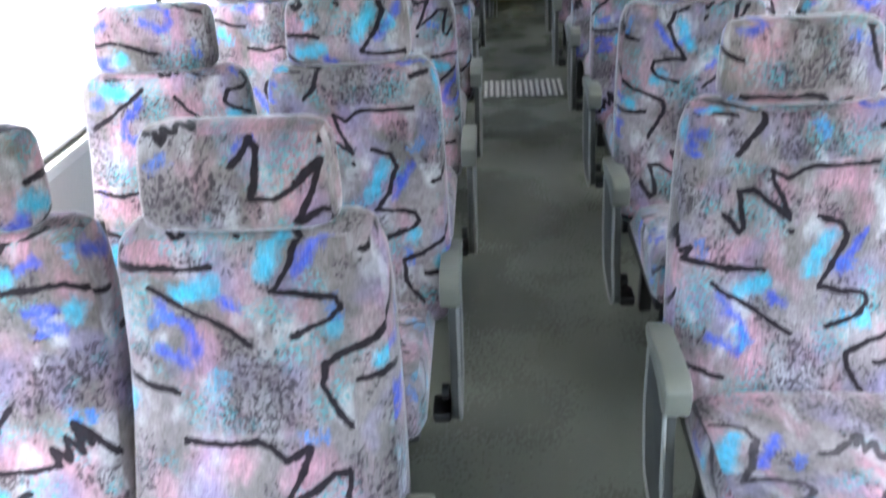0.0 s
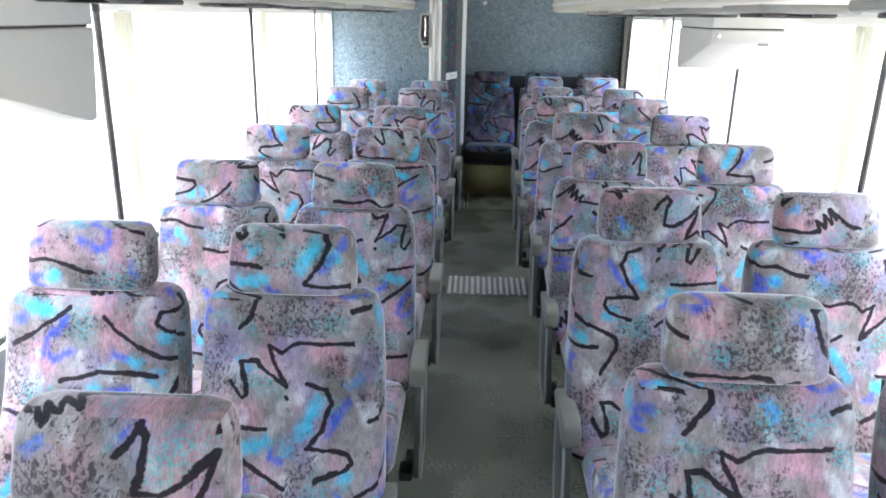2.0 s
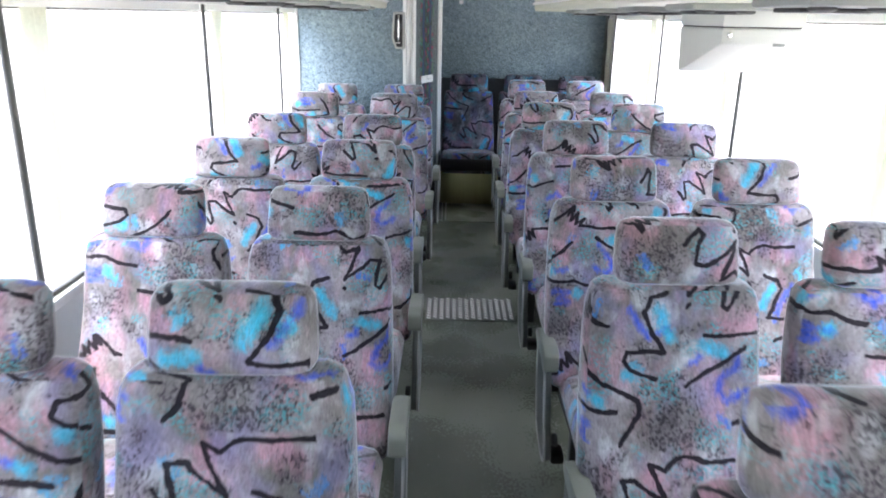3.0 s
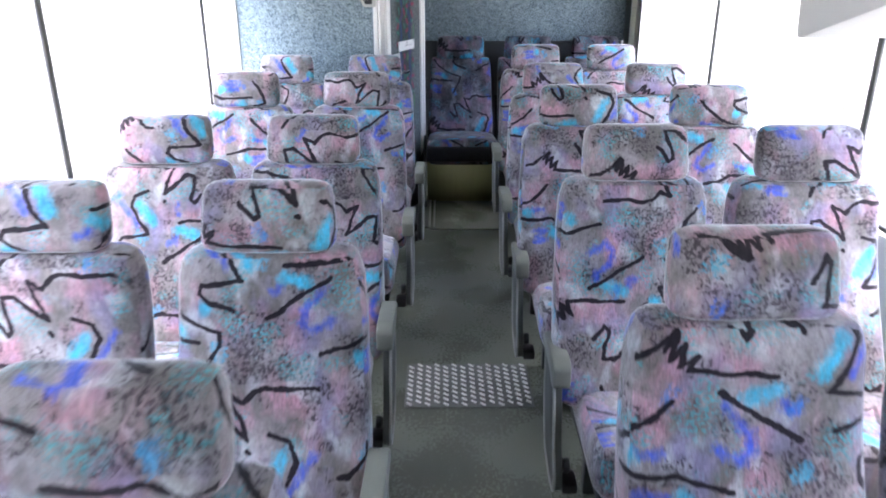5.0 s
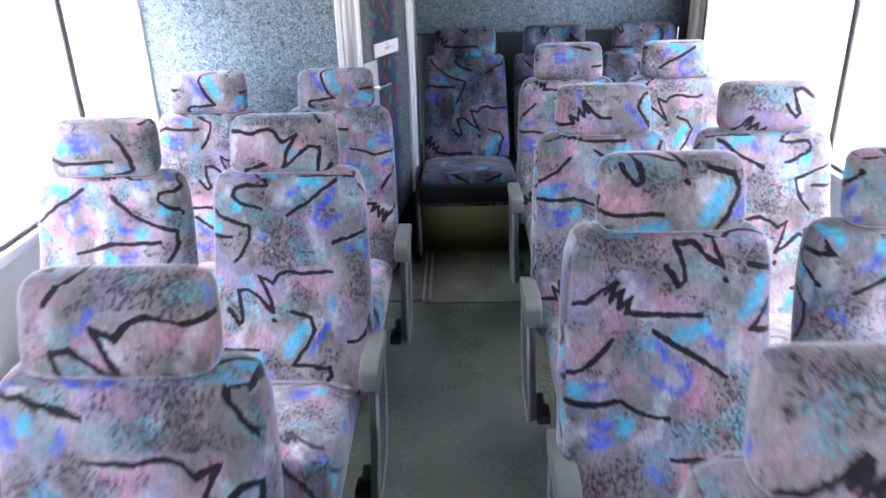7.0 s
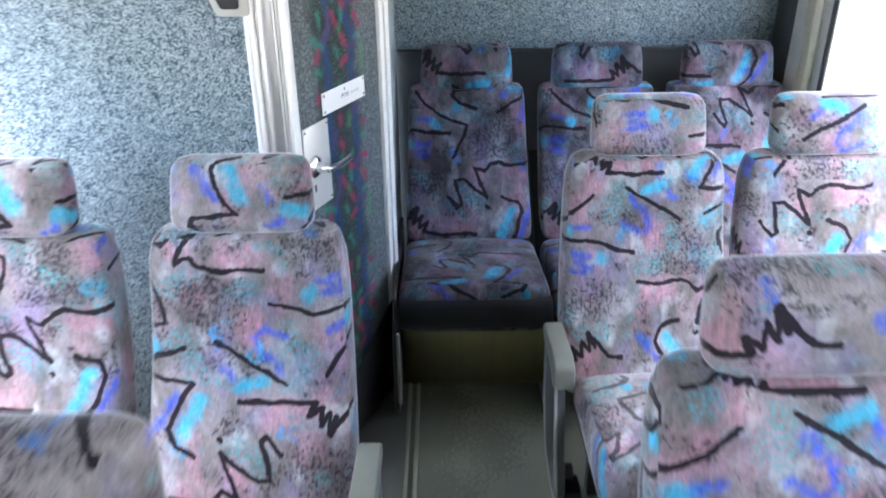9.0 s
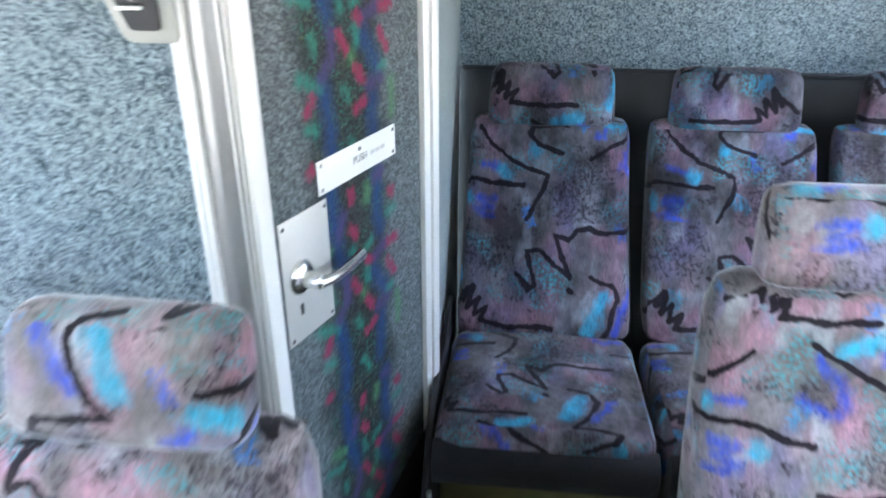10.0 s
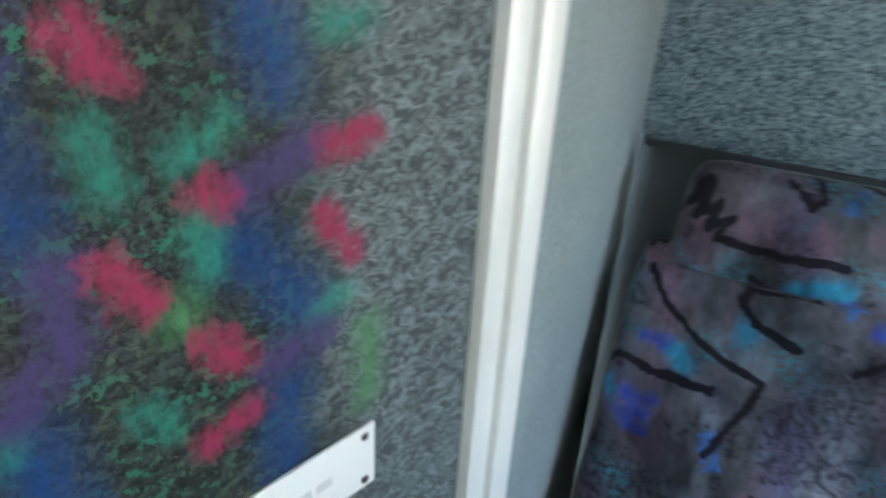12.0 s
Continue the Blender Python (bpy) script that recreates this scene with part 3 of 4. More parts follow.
side_wall("wall_left", XL - 0.06, XL, LEFT_POSTS, 6.93, XL, 1)
side_wall("wall_right", XR, XR + 0.06, RIGHT_POSTS, 7.83, XR, -1)


def window(name, x0, x1, y0, y1, out):
    w = structure(new(name), "large bright coach side window with dark rubber frame", "window")
    xm = (x0 + x1) / 2
    slab("pane", xm - 0.003, xm + 0.003, y0 + 0.012, y1 - 0.012, SILL, HEAD, GLASS, w, 0).visible_shadow = False
    for ya, yb in ((y0 - 0.016, y0 + 0.016),):
        slab("mullion", min(x0, x1, key=lambda q: abs(q - XC)) - 0.006, min(x0, x1, key=lambda q: abs(q - XC)) + 0.006, ya, yb, SILL, HEAD, RUBBER, w, 0.005, "dark rubber window post")
    bm = box(bmesh.new(), x0 + 0.01, x1 - 0.01, y0 + 0.013, y1 - 0.013, HEAD - 0.03, HEAD, 0.004)
    part("head_frame", bm, ALUMINIUM, w)
    return w


for k, (a, b) in enumerate(zip(LEFT_POSTS, LEFT_POSTS[1:])):
    window("window_%d" % (k + 1), XL - 0.055, XL - 0.005, a, b, 1)
for k, (a, b) in enumerate(zip(RIGHT_POSTS, RIGHT_POSTS[1:])):
    window("window_%d" % (k + 11), XR + 0.005, XR + 0.055, a, b, -1)


def front_end():
    # unseen front end, set close with a low windscreen to limit front light
    w = structure(new("wall_front"), "unseen front end of the coach, small windscreen to limit front light", "wall")
    slab("dash_panel", XL, XR, YF - 0.06, YF, 0.0, 0.9, GREY, w)
    slab("brow_panel", XL, XR, YF - 0.06, YF, 1.55, CEIL, WHITE, w)
    slab("windscreen", XL, XR, YF - 0.035, YF - 0.029, 0.9, 1.55, GLASS, w, 0).visible_shadow = False
    slab("windscreen_post", XC - 0.02, XC + 0.02, YF - 0.05, YF - 0.01, 0.9, 1.55, RUBBER, w)


front_end()


# rear wall: grey vinyl behind the bench, speckled carpet above it
rear = structure(new("wall_rear"), "rear wall of blue-grey speckled carpet over a dark vinyl panel", "wall")
slab("lower_panel", 0.62, XR, YR, YR + 0.06, 0.0, 0.985, REARGREY, rear, 0.002, "dark grey vinyl panel")
slab("carpet_panel", 0.62, XR, YR - 0.02, YR + 0.06, 0.989, CEIL, CARPET, rear, 0.004, "blue-grey speckled carpet panel")
slab("ledge", 0.63, XR - 0.01, YR - 0.026, YR - 0.002, 0.976, 0.988, REARGREY, rear, 0.004, "dark edging strip")
slab("marker_plate", 0.80, 0.835, YR - 0.026, YR - 0.018, 1.648, 1.682, SIGN, rear, 0.003, "small white plate")

# washroom box: carpeted front wall, slanted door wall, panelled side wall
LAVY = 6.95
DOOR0, DOOR1 = Vector((0.454, 6.951, 0)), Vector((0.623, 7.400, 0))
lav = structure(new("wall_washroom"), "washroom front wall covered in blue-grey speckled carpet", "wall")
slab("carpet_panel", XL, 0.382, LAVY, LAVY + 0.05, 0.0, CEIL, CARPET, lav, 0.004)
lavside = structure(new("wall_washroom_side"), "pale grey textured side wall of the washroom", "wall")
bm = bmesh.new()
prism(bm, [(0.640, 7.462), (0.625, 8.28), (0.585, 8.28), (0.600, 7.462)], "z", 0.0, CEIL)
part("side_panel", bm, SIDEPANEL, lavside)


def along(d, off):
    """Local to the slanted door wall: d metres from its hinge side, off metres into the aisle."""
    u = (DOOR1 - DOOR0).normalized()
    n = Vector((u.y, -u.x, 0))
    return DOOR0 + u * d + n * off


def oblique(bm, d0, d1, o0, o1, z0, z1, bevel=0.0):
    r = box(bm, 0, 1, 0, 1, 0, 1)
    vs = bm.verts[-8:]
    for v in vs:
        q = along(d0 + v.co.x * (d1 - d0), o0 + v.co.y * (o1 - o0))
        v.co = Vector((q.x, q.y, z0 + v.co.z * (z1 - z0)))
    bmesh.ops.recalc_face_normals(bm, faces=bm.faces[:])
    if bevel:
        bmesh.ops.bevel(bm, geom=list({e for v in vs for e in v.link_edges}), offset=bevel, segments=2, affect="EDGES", profile=0.5)
    return bm


DW = (DOOR1 - DOOR0).length
door = structure(new("door_1"), "washroom door, dark laminate with a colourful brush-stroke band", "door")
bm = oblique(bmesh.new(), 0.0, DW, -0.03, 0.0, 0.10, 1.98)
uvl = bm.loops.layers.uv.new("UVMap")
for f in bm.faces:
    for l in f.loops:
        c = l.vert.co
        l[uvl].uv = ((Vector((c.x, c.y, 0)) - DOOR0).length, c.z)
part("leaf", bm, DOORPRINT, door, smooth=False)
part("edge_strip", oblique(bmesh.new(), -0.006, 0.026, -0.02, 0.005, 0.10, 1.98, 0.003), ALUMINIUM, door, "pale aluminium edge strip")
# hinge-side jamb: a rounded stainless post between carpet and door
jamb = structure(new("door_frame"), "rounded stainless and white aluminium door frame", "door frame")
bm = bmesh.new()
prism(bm, [(0.370, 6.949), (0.370, 6.940), (0.374, 6.935), (0.381, 6.935), (0.382, 6.938), (0.384, 6.938), (0.385, 6.933), (0.392, 6.933), (0.395, 6.938), (0.395, 6.99), (0.3825, 6.99), (0.3825, 6.949)], "z", 0.0, CEIL)
part("edge_trim", bm, ALUMINIUM, jamb)
bm = bmesh.new()
arc = [(0.3955 + 0.038 * k / 12, 6.941 - 0.0065 * math.sin(math.pi * k / 12)) for k in range(13)]
prism(bm, arc + [(0.4335, 6.99), (0.3955, 6.99)], "z", 0.0, CEIL)
part("steel_post", bm, POLISHED, jamb, "polished stainless post")
for xa, xb, front in ((0.4345, 0.4400, 6.938), (0.4415, 0.4470, 6.9415)):
    part("inner_rib", box(bmesh.new(), xa, xb, front, 6.99, 0.0, CEIL, 0.0015), PLATE, jamb)
part("latch_rib", oblique(bmesh.new(), DW + 0.001, DW + 0.026, -0.03, 0.012, 0.0, CEIL, 0.004), ALUMINIUM, jamb)
part("latch_rib", oblique(bmesh.new(), DW + 0.030, DW + 0.058, -0.03, 0.016, 0.0, CEIL, 0.005), ALUMINIUM, jamb)
# black sloping wedge along the foot of the door wall
bm = bmesh.new()
for d, o in ((0.10, 0.016), (DW + 0.06, 0.030)):
    top = 0.17 + 0.20 * (d - 0.10) / (DW - 0.04)
    for off, z in ((0.0165 if d > 0.3 else 0.001, 0.0), (o, 0.0), (o, top - 0.02), (o - 0.010, top)):
        q = along(d, off)
        bm.verts.new((q.x, q.y, z))
bm.verts.ensure_lookup_table()
vs = bm.verts
for i in range(4):
    bm.faces.new((vs[i], vs[(i + 1) % 4], vs[4 + (i + 1) % 4], vs[4 + i]))
bm.faces.new(vs[:4]), bm.faces.new(vs[4:8])
bmesh.ops.recalc_face_normals(bm, faces=bm.faces[:])
part("kick_panel", bm, BLACK, jamb, "black sloping wedge along the door foot")
part("latch_gap", oblique(bmesh.new(), DW + 0.026, DW + 0.030, -0.03, 0.004, 0.0, CEIL), GREY, jamb)


# ---- door fittings ----
def lever_handle():
    h = thing("door_handle", "chrome lever handle on a pale metal plate with keyhole", "door handle")
    part("plate", oblique(bmesh.new(), 0.034, 0.158, 0.0005, 0.004, 0.806, 1.024, 0.0012), PLATE, h, "pale satin metal backplate")
    u = (DOOR1 - DOOR0).normalized()
    n = Vector((u.y, -u.x, 0))

    def ring(bm, d, z, prof, k=20):
        rings = []
        for r, o in prof:
            rings.append([bm.verts.new(along(d + r * math.cos(2 * math.pi * i / k), o) + Vector((0, 0, z + r * math.sin(2 * math.pi * i / k)))) for i in range(k)])
        for A, B in zip(rings, rings[1:]):
            for i in range(k):
                bm.faces.new((A[i], A[(i + 1) % k], B[(i + 1) % k], B[i]))
        bm.faces.new(rings[-1])
        bmesh.ops.recalc_face_normals(bm, faces=bm.faces[:])
        return bm
    part("rose", ring(bmesh.new(), 0.075, 0.920, [(0.029, 0.004), (0.029, 0.008), (0.024, 0.013), (0.014, 0.016), (0.012, 0.045), (0.006, 0.050)]), CHROME, h)
    bm = tube(bmesh.new(), [along(0.070, 0.044) + Vector((0, 0, 0.920)), along(0.095, 0.047) + Vector((0, 0, 0.917)), along(0.125, 0.046) + Vector((0, 0, 0.914)), along(0.165, 0.042) + Vector((0, 0, 0.912)), along(0.202, 0.038) + Vector((0, 0, 0.912))], 0.0095, 10)
    part("lever", bm, CHROME, h)
    part("keyhole", oblique(bmesh.new(), 0.068, 0.076, 0.0035, 0.005, 0.852, 0.872, 0.001), BLACK, h)
    for d, z in ((0.042, 1.014), (0.150, 1.014), (0.042, 0.816), (0.150, 0.816)):
        part("screw", ring(bmesh.new(), d, z, [(0.004, 0.0035), (0.0035, 0.0052), (0.001, 0.0055)], 8), STEEL, h)


lever_handle()


def push_sign():
    s = thing("push_sign", "white plastic sign with faded black lettering on the door", "sign")
    part("plate", oblique(bmesh.new(), 0.140, 0.381, 0.0005, 0.0035, 1.032, 1.089, 0.001), SIGN, s)
    u = (DOOR1 - DOOR0).normalized()
    for d, z in ((0.150, 1.040), (0.150, 1.081), (0.371, 1.040), (0.371, 1.081)):
        part("screw", oblique(bmesh.new(), d - 0.003, d + 0.003, 0.003, 0.0050, z - 0.003, z + 0.003, 0.001), STEEL, s)
    cu = bpy.data.curves.new("lettering", "FONT")
    cu.body, cu.size, cu.align_x, cu.align_y, cu.extrude = "PUSH", 0.018, "CENTER", "CENTER", 0.0002
    tmp = bpy.data.objects.new("lettering", cu)
    me = bpy.data.meshes.new_from_object(tmp)
    bpy.data.objects.remove(tmp)
    me.materials.append(INK)
    ob = new("lettering", me)
    m = Matrix.Identity(4)
    n = Vector((u.y, -u.x, 0))
    for i, v in enumerate((u, Vector((0, 0, 1)), n)):
        for r in range(3):
            m[r][i] = v[r]
    m.translation = along(0.262, 0.0042) + Vector((0, 0, 1.060))
    ob.parent, ob.matrix_basis = s, m
    part("arrow_mark", oblique(bmesh.new(), 0.258, 0.266, 0.0034, 0.0042, 1.074, 1.080), INK, s)
    for d in (0.295, 0.312, 0.329):
        part("faded_line", oblique(bmesh.new(), d, d + 0.013, 0.0034, 0.0040, 1.056, 1.063), FADED, s)


push_sign()


def grip_recess():
    g = thing("grab_handle", "grab bar in a black recess with a pale rounded frame", "handle")
    out = path_round([(0.316, 1.296), (0.389, 1.296), (0.389, 1.562), (0.298, 1.562), (0.286, 1.375)], 0.014)
    part("frame", prism(bmesh.new(), out, "y", LAVY - 0.022, LAVY - 0.0015, 0.004), BEIGE, g, "pale beige rounded plastic frame")
    out = path_round([(0.327, 1.312), (0.368, 1.312), (0.368, 1.545), (0.312, 1.545), (0.300, 1.380)], 0.008)
    part("recess", prism(bmesh.new(), out, "y", LAVY - 0.0245, LAVY - 0.021), BLACK, g, "black recess")
    part("bar", tube(bmesh.new(), [(0.340, LAVY - 0.024, 1.535), (0.340, LAVY - 0.045, 1.51), (0.340, LAVY - 0.045, 1.38), (0.340, LAVY - 0.024, 1.352)], 0.008, 8), STEEL, g, "steel grab bar")
    part("catch", box(bmesh.new(), 0.318, 0.350, LAVY - 0.034, LAVY - 0.0245, 1.338, 1.343, 0.001), ALUMINIUM, g)


grip_recess()


# ---- seats ----
def lean(z):
    """How far the face of a backrest lies in front of its headrest, by height."""
    pts = ((0.30, -0.46), (0.42, -0.36), (0.50, -0.285), (0.60, -0.205), (0.72, -0.128), (0.80, -0.086), (0.88, -0.048), (1.07, 0.0))
    for (a, p), (b, q) in zip(pts, pts[1:]):
        if z <= b:
            return p + (q - p) * (z - a) / (b - a)
    return 0.0


def upright(y, z):
    """The upper back of a row seat stands taller and further forward than its lower back."""
    w = min(1.0, max(0.0, (z - 0.30) / 0.58))
    return y - 0.16 * w, z + 0.0675 * w


def backrest_mesh(width):
    def shape(c):
        z = c.z + 0.615
        k = (z - 0.36) / 0.52
        c.x *= (1.05 - 0.10 * k) - 0.03 * max(0, k - 0.85) / 0.15
        wing = (abs(c.x) / (width / 2)) ** 3
        front = c.y < 0
        y = c.y + 0.06 + lean(z)
        if front:
            y += 0.016 * (1 - (2 * c.x / width) ** 2) * -1 - 0.010 * wing * (1 - k) + 0.004 * math.cos(k * 9)
        return Vector((c.x, *upright(y, z)))
    return pillow(width, 0.115, 0.53, 0.048, shape, 9)


def headrest_mesh(width, tall=False):
    def shape(c):
        z = c.z + 0.959
        k = (z - 0.876) / 0.166
        c.x *= 1.03 - 0.06 * k
        y = c.y + 0.032 + lean(z) * 0.9 + 0.004 * k
        if c.y < 0:
            y -= 0.014 * (1 - (2 * c.x / width) ** 2) * (1 - 0.5 * (2 * k - 1) ** 2)
        return Vector((c.x, y - 0.16, 0.9435 + (z - 0.876) * 0.886)) if tall else Vector((c.x, y, z))
    return pillow(width, 0.080, 0.168, 0.039, shape, 7)


def cushion_mesh(width, front=-0.755):
    back = -0.325

    def shape(c):
        y = c.y + (front + back) / 2
        k = (y - front) / (back - front)
        z = c.z + 0.355
        if c.z > 0:
            z += 0.028 - 0.055 * k + 0.012 * (1 - (2 * c.x / width) ** 2) + 0.003 * math.cos(k * 22)
        else:
            z += 0.03 * k
        if k < 0.12:
            c.x *= 0.985
        return Vector((c.x, y, z))
    return pillow(width, back - front, 0.15, 0.05, shape, 8)


def coach_seat(label, aisle_side, group):
    """One seat; aisle_side: +1 or -1 gives an armrest and side panel on that side, 0 none."""
    s = thing("coach_seat", label, "seat", group)
    part("backrest", backrest_mesh(0.432), FABRIC, s)
    part("headrest", headrest_mesh(0.292, True), FABRIC, s)
    part("cushion", cushion_mesh(0.462), PALEFABRIC, s, "paler seat cushion")
    bm = bmesh.new()
    side = [(lean(z) + 0.112, z) for z in (0.40, 0.55, 0.70, 0.84)] + [(lean(z) + 0.138, z) for z in (0.84, 0.70, 0.55, 0.40)]
    prism(bm, [upright(y, z) for y, z in side], "x", -0.175, 0.175, 0.004)
    part("back_shell", bm, SHIELD, s, "dark plastic back shell")
    bm = box(bmesh.new(), -0.21, 0.21, -0.70, -0.26, 0.245, 0.30, 0.01)
    part("seat_frame", bm, BLACK, s, "black steel seat frame")
    for y in (-0.62, -0.34):
        part("leg", box(bmesh.new(), -0.17, -0.13, y - 0.02, y + 0.02, 0.0, 0.25, 0.005), BLACK, s)
    if aisle_side:
        k = aisle_side
        x0, x1 = sorted((k * 0.252, k * 0.301))
        out = path_round([(-0.262, 0.514), (-0.245, 0.490), (-0.275, 0.470), (-0.40, 0.462), (-0.445, 0.438), (-0.476, 0.446), (-0.474, 0.508), (-0.435, 0.524)], 0.016)
        part("armrest", prism(bmesh.new(), out, "x", x0, x1, 0.006), ARMGREY, s, "olive-grey plastic armrest")
        x0, x1 = sorted((k * 0.268, k * 0.291))
        outline = path_round([(-0.262, 0.468), (-0.285, 0.31), (-0.345, 0.175), (-0.47, 0.142), (-0.530, 0.150), (-0.538, 0.190), (-0.490, 0.27), (-0.438, 0.45)], 0.030)
        panel = part("side_panel", prism(bmesh.new(), outline, "x", x0, x1, 0.004), SHIELD, s, "dark olive plastic side panel")
        x = k * 0.291
        part("trim", tube(bmesh.new(), [(x, y, z) for y, z in outline], 0.0048, 6, True), PIPING, panel, "pale grey edge trim")
        bm = turned(bmesh.new(), [(0.020, 0.0), (0.022, 0.004), (0.020, 0.016), (0.012, 0.019)], 14, (0, 0, 0), "x")
        bmesh.ops.scale(bm, vec=(k, 1, 1), verts=bm.verts)
        bmesh.ops.recalc_face_normals(bm, faces=bm.faces[:])
        bmesh.ops.translate(bm, vec=(k * 0.246, -0.492, 0.212), verts=bm.verts)
        part("recline_knob", bm, BLACK, panel, "black recline knob")
        part("foot_bracket", box(bmesh.new(), *sorted((k * 0.222, k * 0.267)), -0.530, -0.455, 0.140, 0.172, 0.008), BLACK, panel, "black steel mounting bracket")
    return s


FADE = "multicoloured squiggle-print moquette"
rng = random.Random(5)


def wobble():
    return rng.uniform(-0.008, 0.008), rng.uniform(-0.8, 0.8)


# how far each row's back is reclined from the common one, front to rear
LEFT_TILT = (0.045, 0.0, 0.08, 0.05, 0.048, 0.03, 0.10)
RIGHT_TILT = (0.038, 0.0, -0.018, -0.038, -0.032, 0.035, 0.05)


def lay(piece, u, v, turned=False, wide=1.0, grow=1.0, anchor=0.0):
    """Cut the cloth of a piece from its own place on the printed sheet; turned: cut upside down."""
    piece.data = piece.data.copy()
    layer = piece.data.uv_layers[0].data
    flat = np.zeros(len(layer) * 2, dtype=np.float32)
    layer.foreach_get("uv", flat)
    co = flat.reshape(-1, 2)
    co[:, 0] *= wide
    co[:, 1] = (co[:, 1] - anchor) * grow
    if turned:
        co *= -1
    co += (u, v)
    layer.foreach_set("uv", co.ravel())


def dress(seat, back, head, cushion, wide=1.06, grow=1.26, top=0.265):
    for piece in seat.children:
        kind = piece.name.split(".")[0]
        if kind == "backrest":
            lay(piece, *back, wide=wide, grow=grow, anchor=top)
        elif kind == "headrest":
            lay(piece, *head, wide=wide, grow=wide)
        elif kind == "cushion":
            lay(piece, *cushion, anchor=0.31)


# where the cloth of each row was cut, front to rear: aisle backrest, aisle headrest, window backrest, window headrest
LEFT_CLOTH = (
    ((0.08, 0.137), (0.261, -0.286, True), (0.20, -0.02), (0.02, 0.60)),
    ((0.078, 0.41), (0.09, 0.09), (-0.227, 0.605), (-0.07, -0.11)),
    ((0.03, 0.82), (0.02, -0.165), (-0.01, -0.05), (0.30, 0.02)),
    ((0.119, 0.62), (-0.005, 0.147), (0.05, 0.35), (0.03, 0.57)),
    ((0.011, -0.084), (0.05, 0.275), (0.12, 0.80), (-0.06, 0.57)),
    ((0.11, 0.585), (0.12, -0.265), (-0.204, 0.60), (-0.246, -0.146, True)),
    ((0.011, -0.293, True), (0.063, 0.59), (-0.013, 0.465), (0.03, 0.60)),
)
RIGHT_CLOTH = (
    ((0.075, 0.42), (0.078, -0.155), (0.20, 0.30), (-0.10, 0.10)),
    ((0.097, 0.725), (0.261, -0.286, True), (0.02, -0.05), (-0.16, 0.63)),
    ((-0.01, 0.18), (0.335, -0.315, True), (0.10, 0.45), (0.18, 0.08)),
    ((0.134, 0.245, True), (-0.113, 0.17), (-0.03, 0.36), (-0.06, 0.26)),
    ((-0.041, 0.263), (0.054, 0.125), (0.26, 0.61), (-0.12, 0.52)),
    ((-0.045, 0.10), (-0.10, 0.64), (0.0975, 0.07), (-0.105, 0.185)),
    ((-0.01, 0.13), (-0.14, -0.195), (0.12, 0.38), (0.20, 0.50)),
)
for rows, tilts, cloth, k in ((LEFT_ROWS, LEFT_TILT, LEFT_CLOTH, 1), (RIGHT_ROWS, RIGHT_TILT, RIGHT_CLOTH, -1)):
    aisle = coach_seat("aisle coach seat in " + FADE + " with grey armrest", k, "coach seats in rows")
    inner = coach_seat("window-side coach seat in " + FADE, 0, "coach seats in rows")
    seats = []
    for n, (foot, xa, xw) in enumerate(rows):
        for x, ob, inset in ((xa, aisle, k * 0.053), (xw, inner, k * 0.085)):
            d, turn = wobble()
            m = pose(x + d * 0.4 + (inset if ob is inner else 0.0), foot + 0.045 + d, 0.0, 0, 0, turn)
            seats.append((n, m, ob, inset))
    made = []
    for n, m, ob, inset in seats:
        if n:
            made.append((copy_thing(ob, m), n, inset))
        else:
            ob.matrix_basis = m
            made.append((ob, n, inset))
    for seat, n, inset in made:
        t = tilts[n]
        near = abs(inset) < 0.06
        dress(seat, *(cloth[n][:2] if near else cloth[n][2:]), (0.09 * n - 0.2, 0.14 + 0.13 * n + (0.0 if near else 0.3)))
        for piece in seat.children:
            if piece.name.split(".")[0] in ("backrest", "headrest", "back_shell"):
                shift = -inset * t / 0.16 + (inset if near else 0.0)
                piece.location = (shift, t, -0.33 * t)


# ---- rear bench: three seats beside the washroom ----
def rear_coach_seat():
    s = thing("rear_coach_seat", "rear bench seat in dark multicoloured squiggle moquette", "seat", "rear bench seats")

    def shape(c):
        z = c.z + 0.65
        k = (z - 0.40) / 0.49
        c.x *= 1.03 - 0.06 * k
        y = c.y + 0.055 + lean(z) * 1.05
        if c.y < 0:
            y -= 0.014 * (1 - (2 * c.x / 0.45) ** 2)
        return Vector((c.x, y, z))
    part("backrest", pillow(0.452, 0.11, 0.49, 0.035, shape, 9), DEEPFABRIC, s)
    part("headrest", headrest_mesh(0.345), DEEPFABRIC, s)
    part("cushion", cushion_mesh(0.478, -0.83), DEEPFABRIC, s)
    # near-black valance cloth; shadow under the cushion front goes into its colour
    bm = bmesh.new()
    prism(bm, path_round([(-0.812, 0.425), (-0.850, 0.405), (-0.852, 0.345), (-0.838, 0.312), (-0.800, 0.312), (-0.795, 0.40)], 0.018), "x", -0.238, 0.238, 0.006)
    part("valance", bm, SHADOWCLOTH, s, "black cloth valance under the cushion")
    bm = bmesh.new()
    prism(bm, [(-0.66, 0.02), (-0.66, 0.27), (-0.30, 0.27), (0.10, 0.60), (0.10, 0.02)], "x", -0.235, 0.235, 0.004)
    part("plinth", bm, BLACK, s)
    return s


BENCH_CLOTH = (((0.01, 0.56), (-0.033, 0.10), (0.07, 0.25)), ((0.0, 0.55), (-0.25, 0.64), (0.07, 0.24)), ((0.0, 0.30), (0.10, 0.12), (0.02, 0.28)))
b0 = rear_coach_seat()
bench = []
for i, x in enumerate((0.903, 1.398, 1.893)):
    m = pose(x, 8.055, 0.0)
    bench.append(copy_thing(b0, m) if i else b0)
    bench[-1].matrix_basis = m
